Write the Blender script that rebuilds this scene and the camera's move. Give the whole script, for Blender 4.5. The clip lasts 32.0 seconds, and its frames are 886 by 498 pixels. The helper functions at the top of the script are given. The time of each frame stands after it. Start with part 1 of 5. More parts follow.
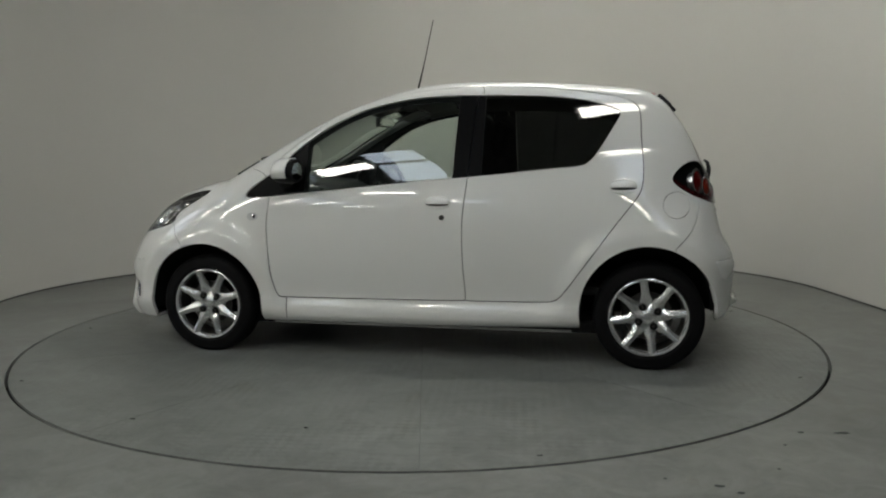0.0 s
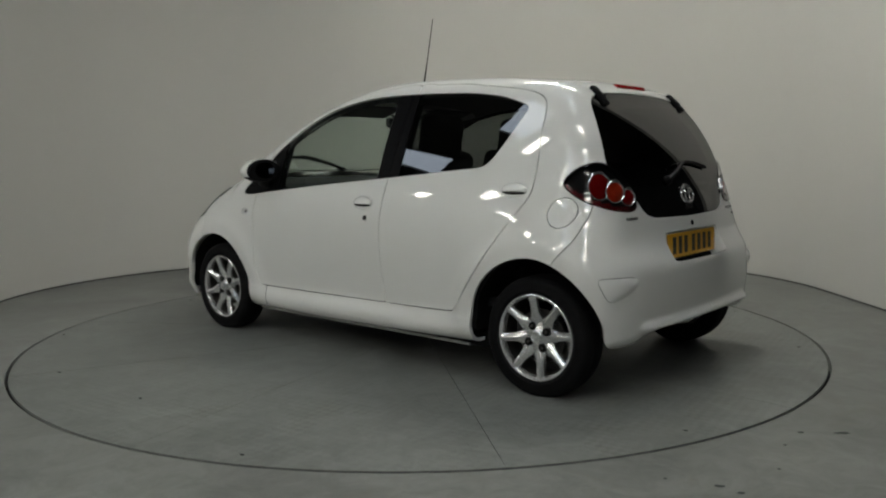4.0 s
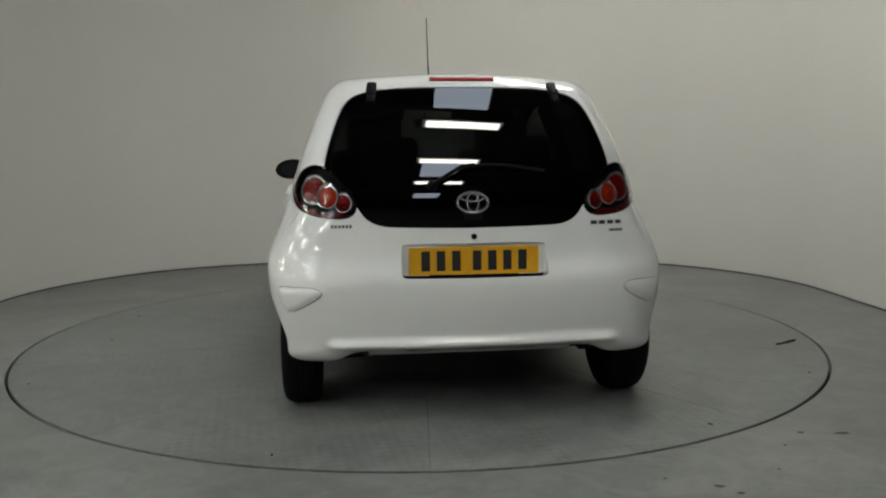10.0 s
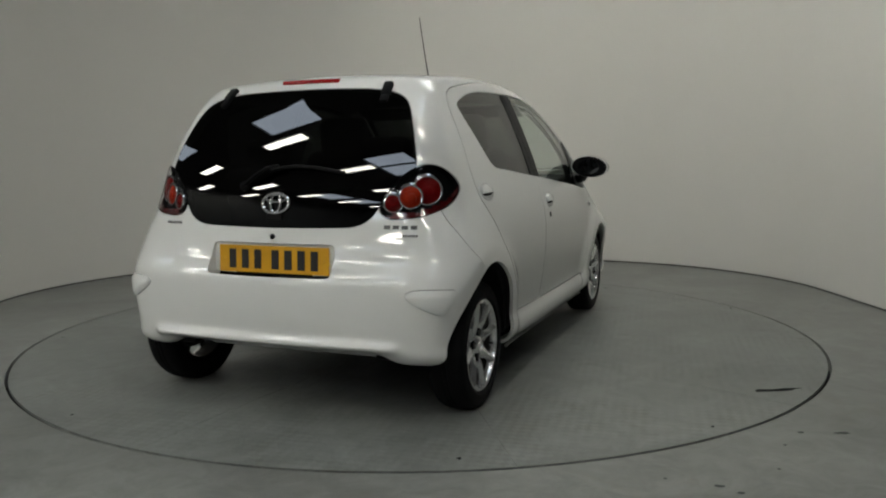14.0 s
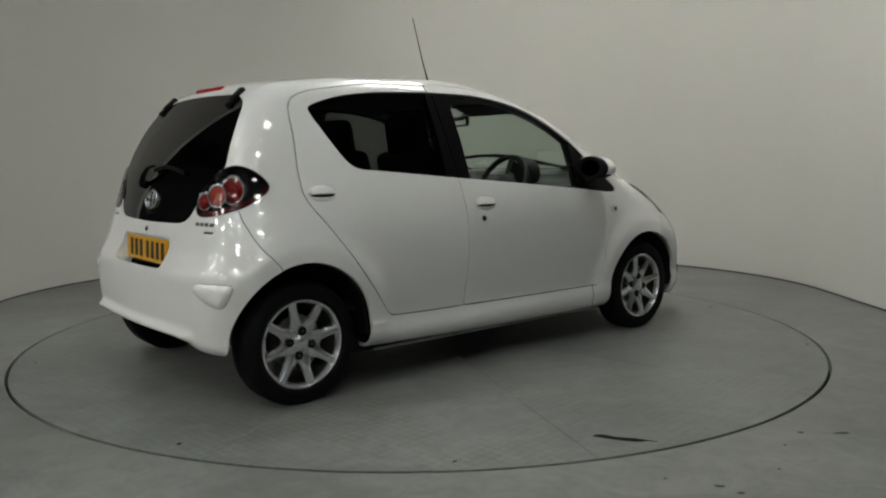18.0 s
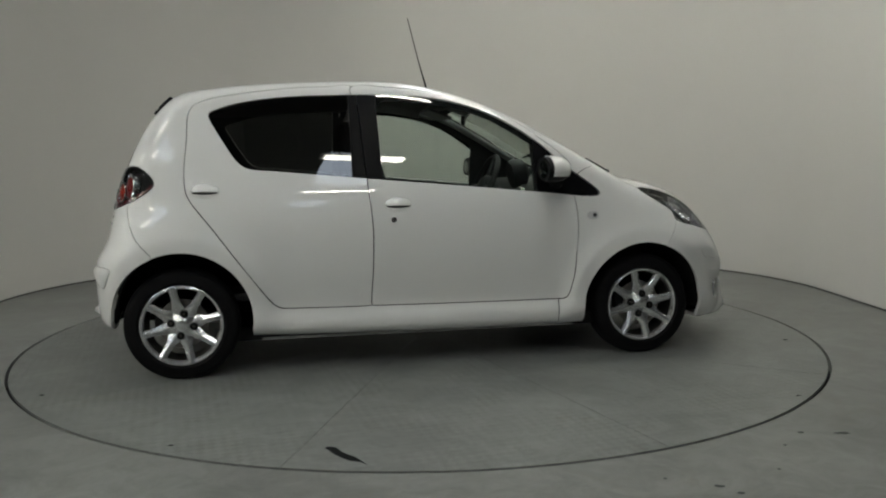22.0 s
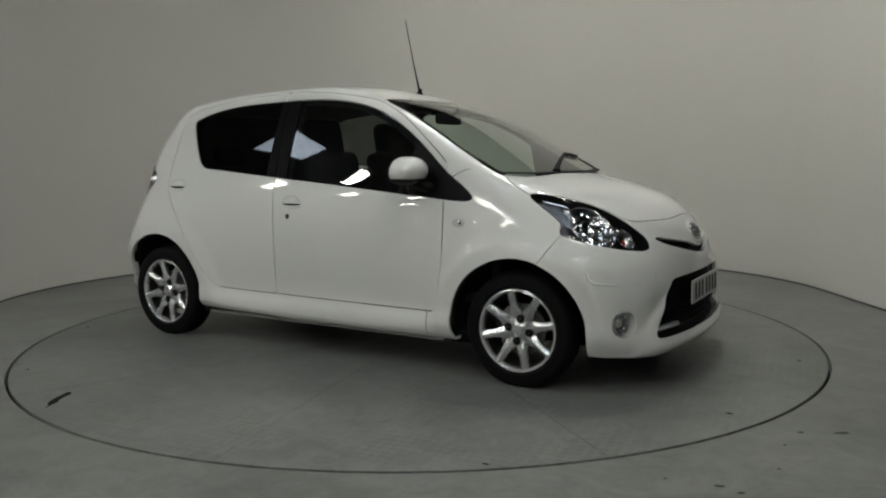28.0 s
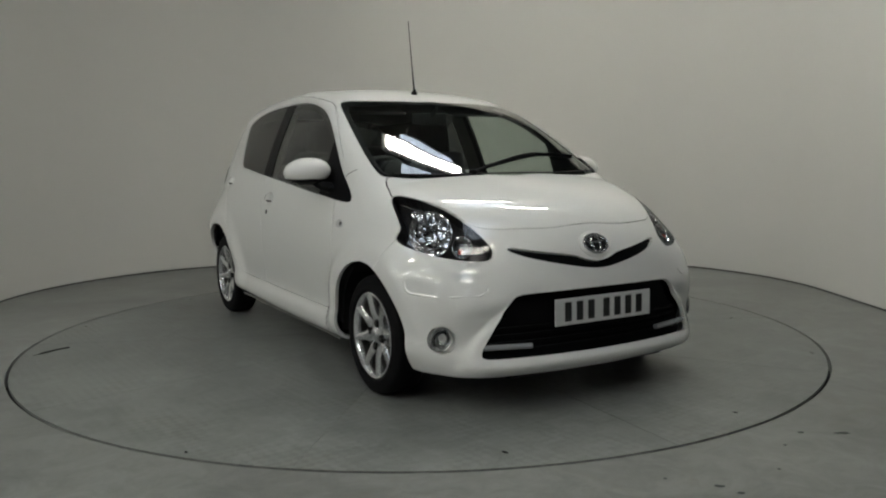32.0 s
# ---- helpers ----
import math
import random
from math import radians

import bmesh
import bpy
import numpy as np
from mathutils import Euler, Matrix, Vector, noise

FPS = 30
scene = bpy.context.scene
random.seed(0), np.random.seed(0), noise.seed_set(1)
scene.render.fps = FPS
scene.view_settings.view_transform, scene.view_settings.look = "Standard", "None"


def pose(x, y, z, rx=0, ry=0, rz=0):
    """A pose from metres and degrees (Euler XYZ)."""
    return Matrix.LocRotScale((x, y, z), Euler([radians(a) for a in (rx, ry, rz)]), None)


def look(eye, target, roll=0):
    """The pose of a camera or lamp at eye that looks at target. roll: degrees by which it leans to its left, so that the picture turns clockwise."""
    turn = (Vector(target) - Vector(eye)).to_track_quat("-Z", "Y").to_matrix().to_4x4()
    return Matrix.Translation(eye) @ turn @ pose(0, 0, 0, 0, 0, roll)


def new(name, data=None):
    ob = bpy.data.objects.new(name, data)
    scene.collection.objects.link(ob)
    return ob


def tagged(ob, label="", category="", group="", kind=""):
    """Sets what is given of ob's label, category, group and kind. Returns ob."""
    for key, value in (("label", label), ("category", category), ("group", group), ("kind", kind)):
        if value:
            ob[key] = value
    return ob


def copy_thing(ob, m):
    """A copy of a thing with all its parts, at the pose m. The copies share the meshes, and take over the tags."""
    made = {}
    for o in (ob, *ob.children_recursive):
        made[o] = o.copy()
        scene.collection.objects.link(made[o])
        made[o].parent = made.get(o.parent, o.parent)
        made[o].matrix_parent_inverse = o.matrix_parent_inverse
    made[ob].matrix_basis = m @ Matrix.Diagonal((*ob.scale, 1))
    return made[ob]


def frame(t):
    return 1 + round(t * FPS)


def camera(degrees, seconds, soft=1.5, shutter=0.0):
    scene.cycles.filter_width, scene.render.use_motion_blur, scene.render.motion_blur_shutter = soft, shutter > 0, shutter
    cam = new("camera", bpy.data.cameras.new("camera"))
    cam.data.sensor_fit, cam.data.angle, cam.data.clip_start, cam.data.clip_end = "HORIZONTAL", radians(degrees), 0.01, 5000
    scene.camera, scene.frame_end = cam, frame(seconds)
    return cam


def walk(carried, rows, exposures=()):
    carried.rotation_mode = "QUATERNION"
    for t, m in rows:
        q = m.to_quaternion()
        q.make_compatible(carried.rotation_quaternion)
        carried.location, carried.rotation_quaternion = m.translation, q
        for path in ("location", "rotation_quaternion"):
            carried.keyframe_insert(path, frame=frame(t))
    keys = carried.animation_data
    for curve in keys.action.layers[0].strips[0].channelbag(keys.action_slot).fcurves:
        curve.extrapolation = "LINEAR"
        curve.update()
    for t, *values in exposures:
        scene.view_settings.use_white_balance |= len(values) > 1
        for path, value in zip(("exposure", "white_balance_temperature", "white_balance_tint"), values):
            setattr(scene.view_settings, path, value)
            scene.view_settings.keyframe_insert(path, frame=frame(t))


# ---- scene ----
cam = camera(57.774, 32.0, soft=2.1)
EYE = (0.0, -4.8145, 1.0363)
YAW, PITCH = radians(-1.5044), radians(-6.386)
AIM = (EYE[0] - math.sin(YAW) * math.cos(PITCH), EYE[1] + math.cos(YAW) * math.cos(PITCH), EYE[2] + math.sin(PITCH))
walk(cam, [(0.0, look(EYE, AIM, -0.5204)), (32.0, look(EYE, AIM, -0.5204))],
     [(0, -0.22), (2, -0.24), (3, -0.23), (6, 0.03), (7, 0.16), (8, 0.08), (9, 0.08), (11, -0.09), (13, -0.15), (17, -0.03), (20, -0.02), (23, -0.17), (25, -0.22), (28, -0.25), (30, -0.18), (32, -0.12)])

# ---- light: strip lamps and rooflights of the hall, no sun ----
world = bpy.data.worlds.new("world")
scene.world = world
world.use_nodes = True
world.node_tree.nodes["Background"].inputs[0].default_value = (0.75, 0.85, 1.0, 1)
world.node_tree.nodes["Background"].inputs[1].default_value = 0.15
scene.view_settings.exposure = 0.0
STRIP, ROOFLIGHT = 28.0, 5.0
OVERHEAD, SIDE_LAMPS = 58.0, 42.0       # the lamps over the table, the lamps of the side bays

HALL_W, HALL_BACK, HALL_FRONT, HALL_H = 9.0, -12.0, 8.0, 5.2      # half width, ends along y, height
TABLE_R = 2.246


# ---- materials ----
def nodes(name):
    m = bpy.data.materials.new(name)
    m.use_nodes = True
    t = m.node_tree
    return m, t, t.nodes["Principled BSDF"]


def add(t, kind, **inputs):
    n = t.nodes.new(kind)
    for key, value in inputs.items():
        n.inputs[key.replace("_", " ")].default_value = value
    return n


def paint(name, colour, rough=.4, metal=0.0, coat=0.0, grain=0.0, scale=30.0, dirt=0.0, dirt_scale=3.0, bump_by=0.0, spec=.5, coords="Object"):
    """A surface with colour variation at two scales and fine relief."""
    m, t, b = nodes(name)
    b.inputs["Roughness"].default_value = rough
    b.inputs["Metallic"].default_value = metal
    b.inputs["Specular IOR Level"].default_value = spec
    b.inputs["Coat Weight"].default_value = coat
    b.inputs["Coat Roughness"].default_value = .03
    where = t.nodes.new("ShaderNodeTexCoord")
    fine = add(t, "ShaderNodeTexNoise", Scale=scale, Detail=6.0)
    broad = add(t, "ShaderNodeTexNoise", Scale=dirt_scale, Detail=5.0, Roughness=.6)
    for n in (fine, broad):
        t.links.new(where.outputs[coords], n.inputs["Vector"])
    mix = t.nodes.new("ShaderNodeMix")
    mix.data_type = "RGBA"
    mix.blend_type = "MULTIPLY"
    mix.inputs[0].default_value = 1
    mix.inputs[6].default_value = (*colour, 1)
    ramp = t.nodes.new("ShaderNodeMath")
    ramp.operation = "MULTIPLY_ADD"
    t.links.new(fine.outputs[0], ramp.inputs[0])
    ramp.inputs[1].default_value = grain
    ramp.inputs[2].default_value = 1 - grain * .5
    ramp2 = t.nodes.new("ShaderNodeMath")
    ramp2.operation = "MULTIPLY_ADD"
    t.links.new(broad.outputs[0], ramp2.inputs[0])
    ramp2.inputs[1].default_value = dirt
    ramp2.inputs[2].default_value = 1 - dirt * .5
    both = t.nodes.new("ShaderNodeMath")
    both.operation = "MULTIPLY"
    t.links.new(ramp.outputs[0], both.inputs[0])
    t.links.new(ramp2.outputs[0], both.inputs[1])
    t.links.new(both.outputs[0], mix.inputs[7])
    t.links.new(mix.outputs[2], b.inputs["Base Color"])
    if bump_by:
        bn = t.nodes.new("ShaderNodeBump")
        bn.inputs["Strength"].default_value = bump_by
        bn.inputs["Distance"].default_value = .002
        t.links.new(fine.outputs[0], bn.inputs["Height"])
        t.links.new(bn.outputs[0], b.inputs["Normal"])
    return m


def glass(name, tint, gloss=1.0, rough=0.0):
    """A thin pane: tinted see-through with a mirror gloss by Fresnel."""
    m = bpy.data.materials.new(name)
    m.use_nodes = True
    t = m.node_tree
    t.nodes.remove(t.nodes["Principled BSDF"])
    clear = add(t, "ShaderNodeBsdfTransparent", Color=(*tint, 1))
    shine = add(t, "ShaderNodeBsdfGlossy", Color=(gloss, gloss, gloss, 1), Roughness=rough)
    face = add(t, "ShaderNodeLayerWeight", Blend=.5)
    power = t.nodes.new("ShaderNodeMath")
    power.operation = "POWER"
    power.inputs[1].default_value = 4.6
    t.links.new(face.outputs["Facing"], power.inputs[0])
    fres = t.nodes.new("ShaderNodeMath")
    fres.operation = "MULTIPLY_ADD"
    fres.inputs[1].default_value, fres.inputs[2].default_value = .92, .075
    t.links.new(power.outputs[0], fres.inputs[0])
    mix = t.nodes.new("ShaderNodeMixShader")
    t.links.new(fres.outputs[0], mix.inputs[0])
    t.links.new(clear.outputs[0], mix.inputs[1])
    t.links.new(shine.outputs[0], mix.inputs[2])
    t.links.new(mix.outputs[0], t.nodes["Material Output"].inputs[0])
    return m


def glow(name, colour, strength):
    m, t, b = nodes(name)
    b.inputs["Base Color"].default_value = (.9, .9, .9, 1)
    b.inputs["Emission Color"].default_value = (*colour, 1)
    b.inputs["Emission Strength"].default_value = strength
    return m


WHITE = paint("white car paint", (.76, .765, .74), .55, coat=1.0, grain=.015, scale=400, dirt=.03, dirt_scale=2.0, spec=.12)
BLACK_TRIM = paint("black trim", (.006, .006, .0065), .55, grain=.2, scale=300, bump_by=.1, spec=.10)
BLACK_GLOSS = paint("gloss black plastic", (.008, .008, .009), .08, coat=.6, grain=.1)
BLACK_MATT = paint("black plastic", (.004, .004, .0045), .6, grain=.25, scale=250, dirt=.2, bump_by=.2, spec=.10)
UNDER = paint("underbody", (.010, .010, .010), .85, grain=.3, dirt=.4, spec=.15)
RUBBER = paint("tyre rubber", (.0035, .0035, .004), .75, grain=.25, scale=120, dirt=.3, dirt_scale=9, bump_by=.2, spec=.15)
ALLOY = paint("silver alloy", (.66, .67, .67), .24, metal=.85, coat=.5, grain=.06, scale=300, dirt=.08, dirt_scale=12)
LIP = paint("polished rim edge", (.74, .74, .74), .2, metal=.75, coat=.5, grain=.05, scale=200, dirt=.1, dirt_scale=14)
PILLAR = paint("satin black pillar", (.006, .006, .0065), .36, grain=.2, scale=300, spec=.05)
CHROME = paint("chrome", (.85, .85, .86), .08, metal=1.0, grain=.02)
BADGE_DARK = paint("dark chrome", (.10, .10, .10), .3, metal=.6, grain=.1)
SATIN = paint("satin chrome", (.58, .58, .58), .18, metal=.85, grain=.02)
STEEL = paint("brake steel", (.05, .048, .045), .55, metal=.7, grain=.2, dirt=.3, dirt_scale=20)
CLEAR = glass("clear glass", (.80, .86, .82))
SCREEN = glass("windscreen glass", (.74, .80, .76))
TINTED = glass("privacy glass", (.13, .135, .13), .75)
REAR_TINT = glass("dark rear glass", (.025, .026, .025), .65)
LENS = glass("lamp lens", (.96, .96, .96), .34)
HEAD_BLACK = paint("dark headlamp surround", (.018, .018, .019), .33, grain=.2, scale=200, spec=.4)
RED = paint("red lamp plastic", (.15, .0015, .002), .30, spec=.12, grain=.25, scale=180, dirt=.3, dirt_scale=40)
BRAKE_RED = paint("bright red lamp plastic", (.30, .004, .005), .25, coat=.12, grain=.3, scale=180, spec=.2)
BAND = paint("dark red reflector", (.07, .006, .007), .2, coat=.6, grain=.2)
MIRROR_BOWL = paint("bright reflector", (.50, .51, .52), .10, metal=1.0, grain=.35, scale=45, bump_by=1.0)
AMBER = paint("amber red lamp plastic", (.32, .022, .006), .30, spec=.12, grain=.25, scale=180)
MIRROR = paint("mirror glass", (.13, .135, .14), .02, metal=1.0, grain=.02)
YELLOW = paint("yellow plate", (.66, .34, .012), .35, coat=.3, grain=.04, dirt=.06, dirt_scale=8)
PLATE_WHITE = paint("white plate", (.62, .63, .62), .35, coat=.3, grain=.04, dirt=.08, dirt_scale=8)
INK = paint("plate ink", (.012, .012, .012), .5)
CABIN = paint("dark cabin plastic", (.018, .018, .019), .6, grain=.2, scale=200, bump_by=.2)
CABIN_GREY = paint("grey cabin plastic", (.055, .055, .058), .5, grain=.12, scale=200, bump_by=.15)
CLOTH = paint("charcoal seat cloth", (.018, .018, .020), .9, grain=.5, scale=260, bump_by=.5, spec=.2)
HEADLINING = paint("grey headlining", (.33, .33, .32), .9, grain=.15, scale=300, spec=.2)
# ---- the car's skin: a smooth closed form, x ahead, y to its left, z up, origin on the ground midway between the axles ----
SOLVED = {}


def curve(xs, ks):
    """Smooth (natural cubic) curve through the knots (x, value), held level outside them."""
    key = tuple(ks)
    if key not in SOLVED:
        SOLVED[key] = bend(np.array(ks, float))
    x0, y0, h, m = SOLVED[key]
    n = len(x0)
    x = np.clip(xs, x0[0], x0[-1])
    i = np.clip(np.searchsorted(x0, x) - 1, 0, n - 2)
    u, v = x0[i + 1] - x, x - x0[i]
    return (m[i] * u ** 3 + m[i + 1] * v ** 3) / (6 * h[i]) + (y0[i] / h[i] - m[i] * h[i] / 6) * u + (y0[i + 1] / h[i] - m[i + 1] * h[i] / 6) * v


def bend(k):
    """Second derivatives of the curve at its knots."""
    x0, y0 = k[:, 0], k[:, 1]
    h, n = np.diff(x0), len(k)
    a, r = np.eye(n), np.zeros(n)
    for i in range(1, n - 1):
        a[i, i - 1:i + 2] = h[i - 1], 2 * (h[i - 1] + h[i]), h[i]
        r[i] = 6 * ((y0[i + 1] - y0[i]) / h[i] - (y0[i] - y0[i - 1]) / h[i - 1])
    return x0, y0, h, np.linalg.solve(a, r)


def smax(a, b, r):
    """The larger of two fields, rounded over where they meet."""
    h = np.clip(1 - np.abs(a - b) / r, 0, 1)
    return np.maximum(a, b) + h * h * r * 0.25


ROOF = [(-1.5, 1.315), (-1.27, 1.373), (-.9, 1.430), (-.3, 1.460), (.0, 1.448), (.24, 1.393), (.45, 1.319), (.82, 1.128), (1.2, .908), (1.5, .71)]
HOOD = [(.8, 1.0), (1.0, .985), (1.22, .948), (1.5, .880), (1.7, .785), (1.82, .68), (1.92, .55)]
CROWN = [(-1.3, .10), (-.3, .105), (.2, .115), (.6, .125), (.9, .13), (1.1, .12), (1.25, .14), (1.5, .25), (1.7, .36)]
SIDE = [(.15, .765), (.22, .788), (.27, .788), (.31, .776), (.36, .776), (.5, .795), (.62, .803), (.72, .803), (.8, .793), (.9, .768), (.95, .752), (1.1, .70), (1.25, .637), (1.36, .586), (1.5, .515)]
TAPER_LOW = [(-1.7, -.08), (-1.5, -.026), (-1.3, -.006), (-1.0, 0), (1.0, 0), (1.3, -.008), (1.5, -.03), (1.8, -.12)]
TAPER_HIGH = [(-1.6, -.105), (-1.25, -.040), (-.85, -.012), (-.3, 0), (.2, .004), (.6, -.004), (.92, -.032), (1.2, -.085), (1.5, -.20)]
NOSE = [(.15, 1.79), (.19, 1.812), (.23, 1.822), (.28, 1.822), (.34, 1.822), (.42, 1.825), (.52, 1.81), (.6, 1.80), (.68, 1.785), (.76, 1.765), (.9, 1.70), (1.2, 1.5)]
NOSE_BOW = [(.15, .22), (.45, .23), (.6, .33), (.75, .50), (.9, .58)]
TAIL = [(.2, -1.555), (.25, -1.585), (.32, -1.603), (.42, -1.612), (.52, -1.61), (.58, -1.597), (.63, -1.567), (.68, -1.545), (.73, -1.532), (.8, -1.516), (.9, -1.49), (1.0, -1.456), (1.1, -1.410), (1.2, -1.355), (1.3, -1.293), (1.36, -1.262), (1.45, -1.22)]
FLOOR = [(-1.62, .25), (-1.45, .235), (-1.3, .22), (-.85, .195), (.7, .178), (1.4, .175), (1.65, .165), (1.85, .160)]


def bump(d, w):
    return np.exp(-(d / w) ** 2)


def top_line(x):
    """Height of the middle line: roof and screen, and the hood that meets them at the cowl."""
    return smax(curve(x, ROOF), curve(x, HOOD), .014)


def field(p):
    """Below zero inside the body."""
    x, y, z = p[:, 0], np.abs(p[:, 1]), p[:, 2]
    w = curve(z, SIDE)
    lo = np.clip((z - .55) / .4, 0, 1)
    lo = lo * lo * (3 - 2 * lo)
    w = w + (1 - lo) * curve(x, TAPER_LOW) + lo * curve(x, TAPER_HIGH)
    for cx, cz, amount in ((1.17, .27, .032), (-1.165, .28, .030)):
        r = np.hypot(x - cx, z - cz)
        w = w + amount * bump(np.maximum(r - .385, 0), .065) * np.clip((z - .2) / .1, 0, 1) * bump(np.maximum(z - .45, 0), .25)
    w = w + .012 * bump(x + 1.28, .22) * bump(z - .70, .14) + .010 * bump(x + 1.42, .16) * bump(z - .64, .08) - .012 * bump(x + 1.40, .18) * bump(z - .83, .07)                       # rear haunch
    side = y - w
    top = z - top_line(x) + curve(x, CROWN) * y * y
    top = top / np.sqrt(1 + .25 * np.clip((x - .1) / .3, 0, 1))
    front = x - curve(z, NOSE) + curve(z, NOSE_BOW) * y * y - .031 * bump(z - .205, .040) / (1 + np.exp((y - .6) / .02))
    d = .85 * (y - curve(z, [(.15, .664), (.25, .620), (.331, .572), (.40, .50), (.478, .40), (.55, .30)]))       # hollow round the fog lamp
    front = front + .026 * bump(np.maximum(d, 0), .13) / (1 + np.exp(-np.clip(d / .008, -40, 40))) * bump(np.maximum(z - .40, 0), .05)
    inner = 1 / (1 + np.exp((y - .515) / .02))
    rear = curve(z, TAIL) + .10 * y * y - x - .034 * bump(z - .316, .021) / (1 + np.exp((y - .565) / .012))
    low = curve(x, FLOOR) + .040 * inner * np.clip((-1.38 - x) / .1, 0, 1) - z
    up = np.clip((z - .9) / .2, 0, 1)
    f = smax(side, top, .075 - .01 * np.clip((x - .1) / .3, 0, 1) + .03 * np.clip((x - .9) / .2, 0, 1) + .03 * np.clip((x - .9) / .3, 0, 1))
    f = smax(f, rear, .19 - .06 * up)
    f = smax(f, front, .18)
    return smax(f, low, .05 - .032 * np.clip((x - 1.35) / .2, 0, 1))


def slope(p, h=1e-3):
    g = np.empty_like(p)
    for i in range(3):
        q, r = p.copy(), p.copy()
        q[:, i] += h
        r[:, i] -= h
        g[:, i] = (field(q) - field(r)) / (2 * h)
    return g
# ---- outlines on the skin ----
def smooth_loop(ks, steps=10):
    """A closed rounded outline through a few knots."""
    k = np.array(ks, float)
    p0, p1, p2, p3 = np.roll(k, 1, 0), k, np.roll(k, -1, 0), np.roll(k, -2, 0)
    s = (np.arange(steps) / steps)[None, :, None]
    d = np.linalg.norm(p2 - p1, axis=1)
    m1 = (p2 - p0) * .5 * np.minimum(1, 2 * d / (np.linalg.norm(p2 - p0, axis=1) + 1e-9))[:, None]
    m2 = (p3 - p1) * .5 * np.minimum(1, 2 * d / (np.linalg.norm(p3 - p1, axis=1) + 1e-9))[:, None]
    a, b, m1, m2 = p1[:, None], p2[:, None], m1[:, None], m2[:, None]
    c = (1 + 2 * s) * (1 - s) ** 2 * a + s * (1 - s) ** 2 * m1 + s * s * (3 - 2 * s) * b + s * s * (s - 1) * m2
    return c.reshape(-1, 2)


def ring(cx, cy, r, n=48, ry=None):
    a = np.arange(n) * 2 * np.pi / n
    return np.stack([cx + r * np.cos(a), cy + (ry or r) * np.sin(a)], 1)


def arch(cx, cz, r):
    a = np.radians(np.linspace(-8, 188, 50))
    return np.concatenate([np.stack([cx + r * np.cos(a), cz + r * np.sin(a)], 1), [[cx - r * 1.0, .02], [cx + r * 1.0, .02]]])


def within(q, loop):
    inside = np.zeros(len(q), bool)
    a, b = loop, np.roll(loop, -1, 0)
    for (x1, y1), (x2, y2) in zip(a, b):
        if y1 != y2:
            hit = ((y1 > q[:, 1]) != (y2 > q[:, 1])) & (q[:, 0] < (x2 - x1) * (q[:, 1] - y1) / (y2 - y1) + x1)
            inside ^= hit
    return inside


def nearest(q, loop):
    a, b = loop, np.roll(loop, -1, 0)
    best, out = np.full(len(q), 1e9), q.copy()
    for p1, p2 in zip(a, b):
        d = p2 - p1
        s = np.clip(((q - p1) @ d) / (d @ d + 1e-12), 0, 1)
        c = p1 + s[:, None] * d
        far = ((q - c) ** 2).sum(1)
        m = far < best
        best[m], out[m] = far[m], c[m]
    return out, np.sqrt(best)


# a chart: two directions in which an outline is drawn, for the half with y above zero
SIDE_VIEW = np.array([[1, 0, 0], [0, 0, 1.0]])
END_VIEW = np.array([[0, 1, 0], [0, 0, 1.0]])
PLAN_VIEW = np.array([[1, 0, 0], [0, 1.0, 0]])
FRONT_CORNER = np.array([[-.48, .87, 0], [0, 0, 1.0]])
REAR_CORNER = np.array([[.66, .75, 0], [0, 0, 1.0]])

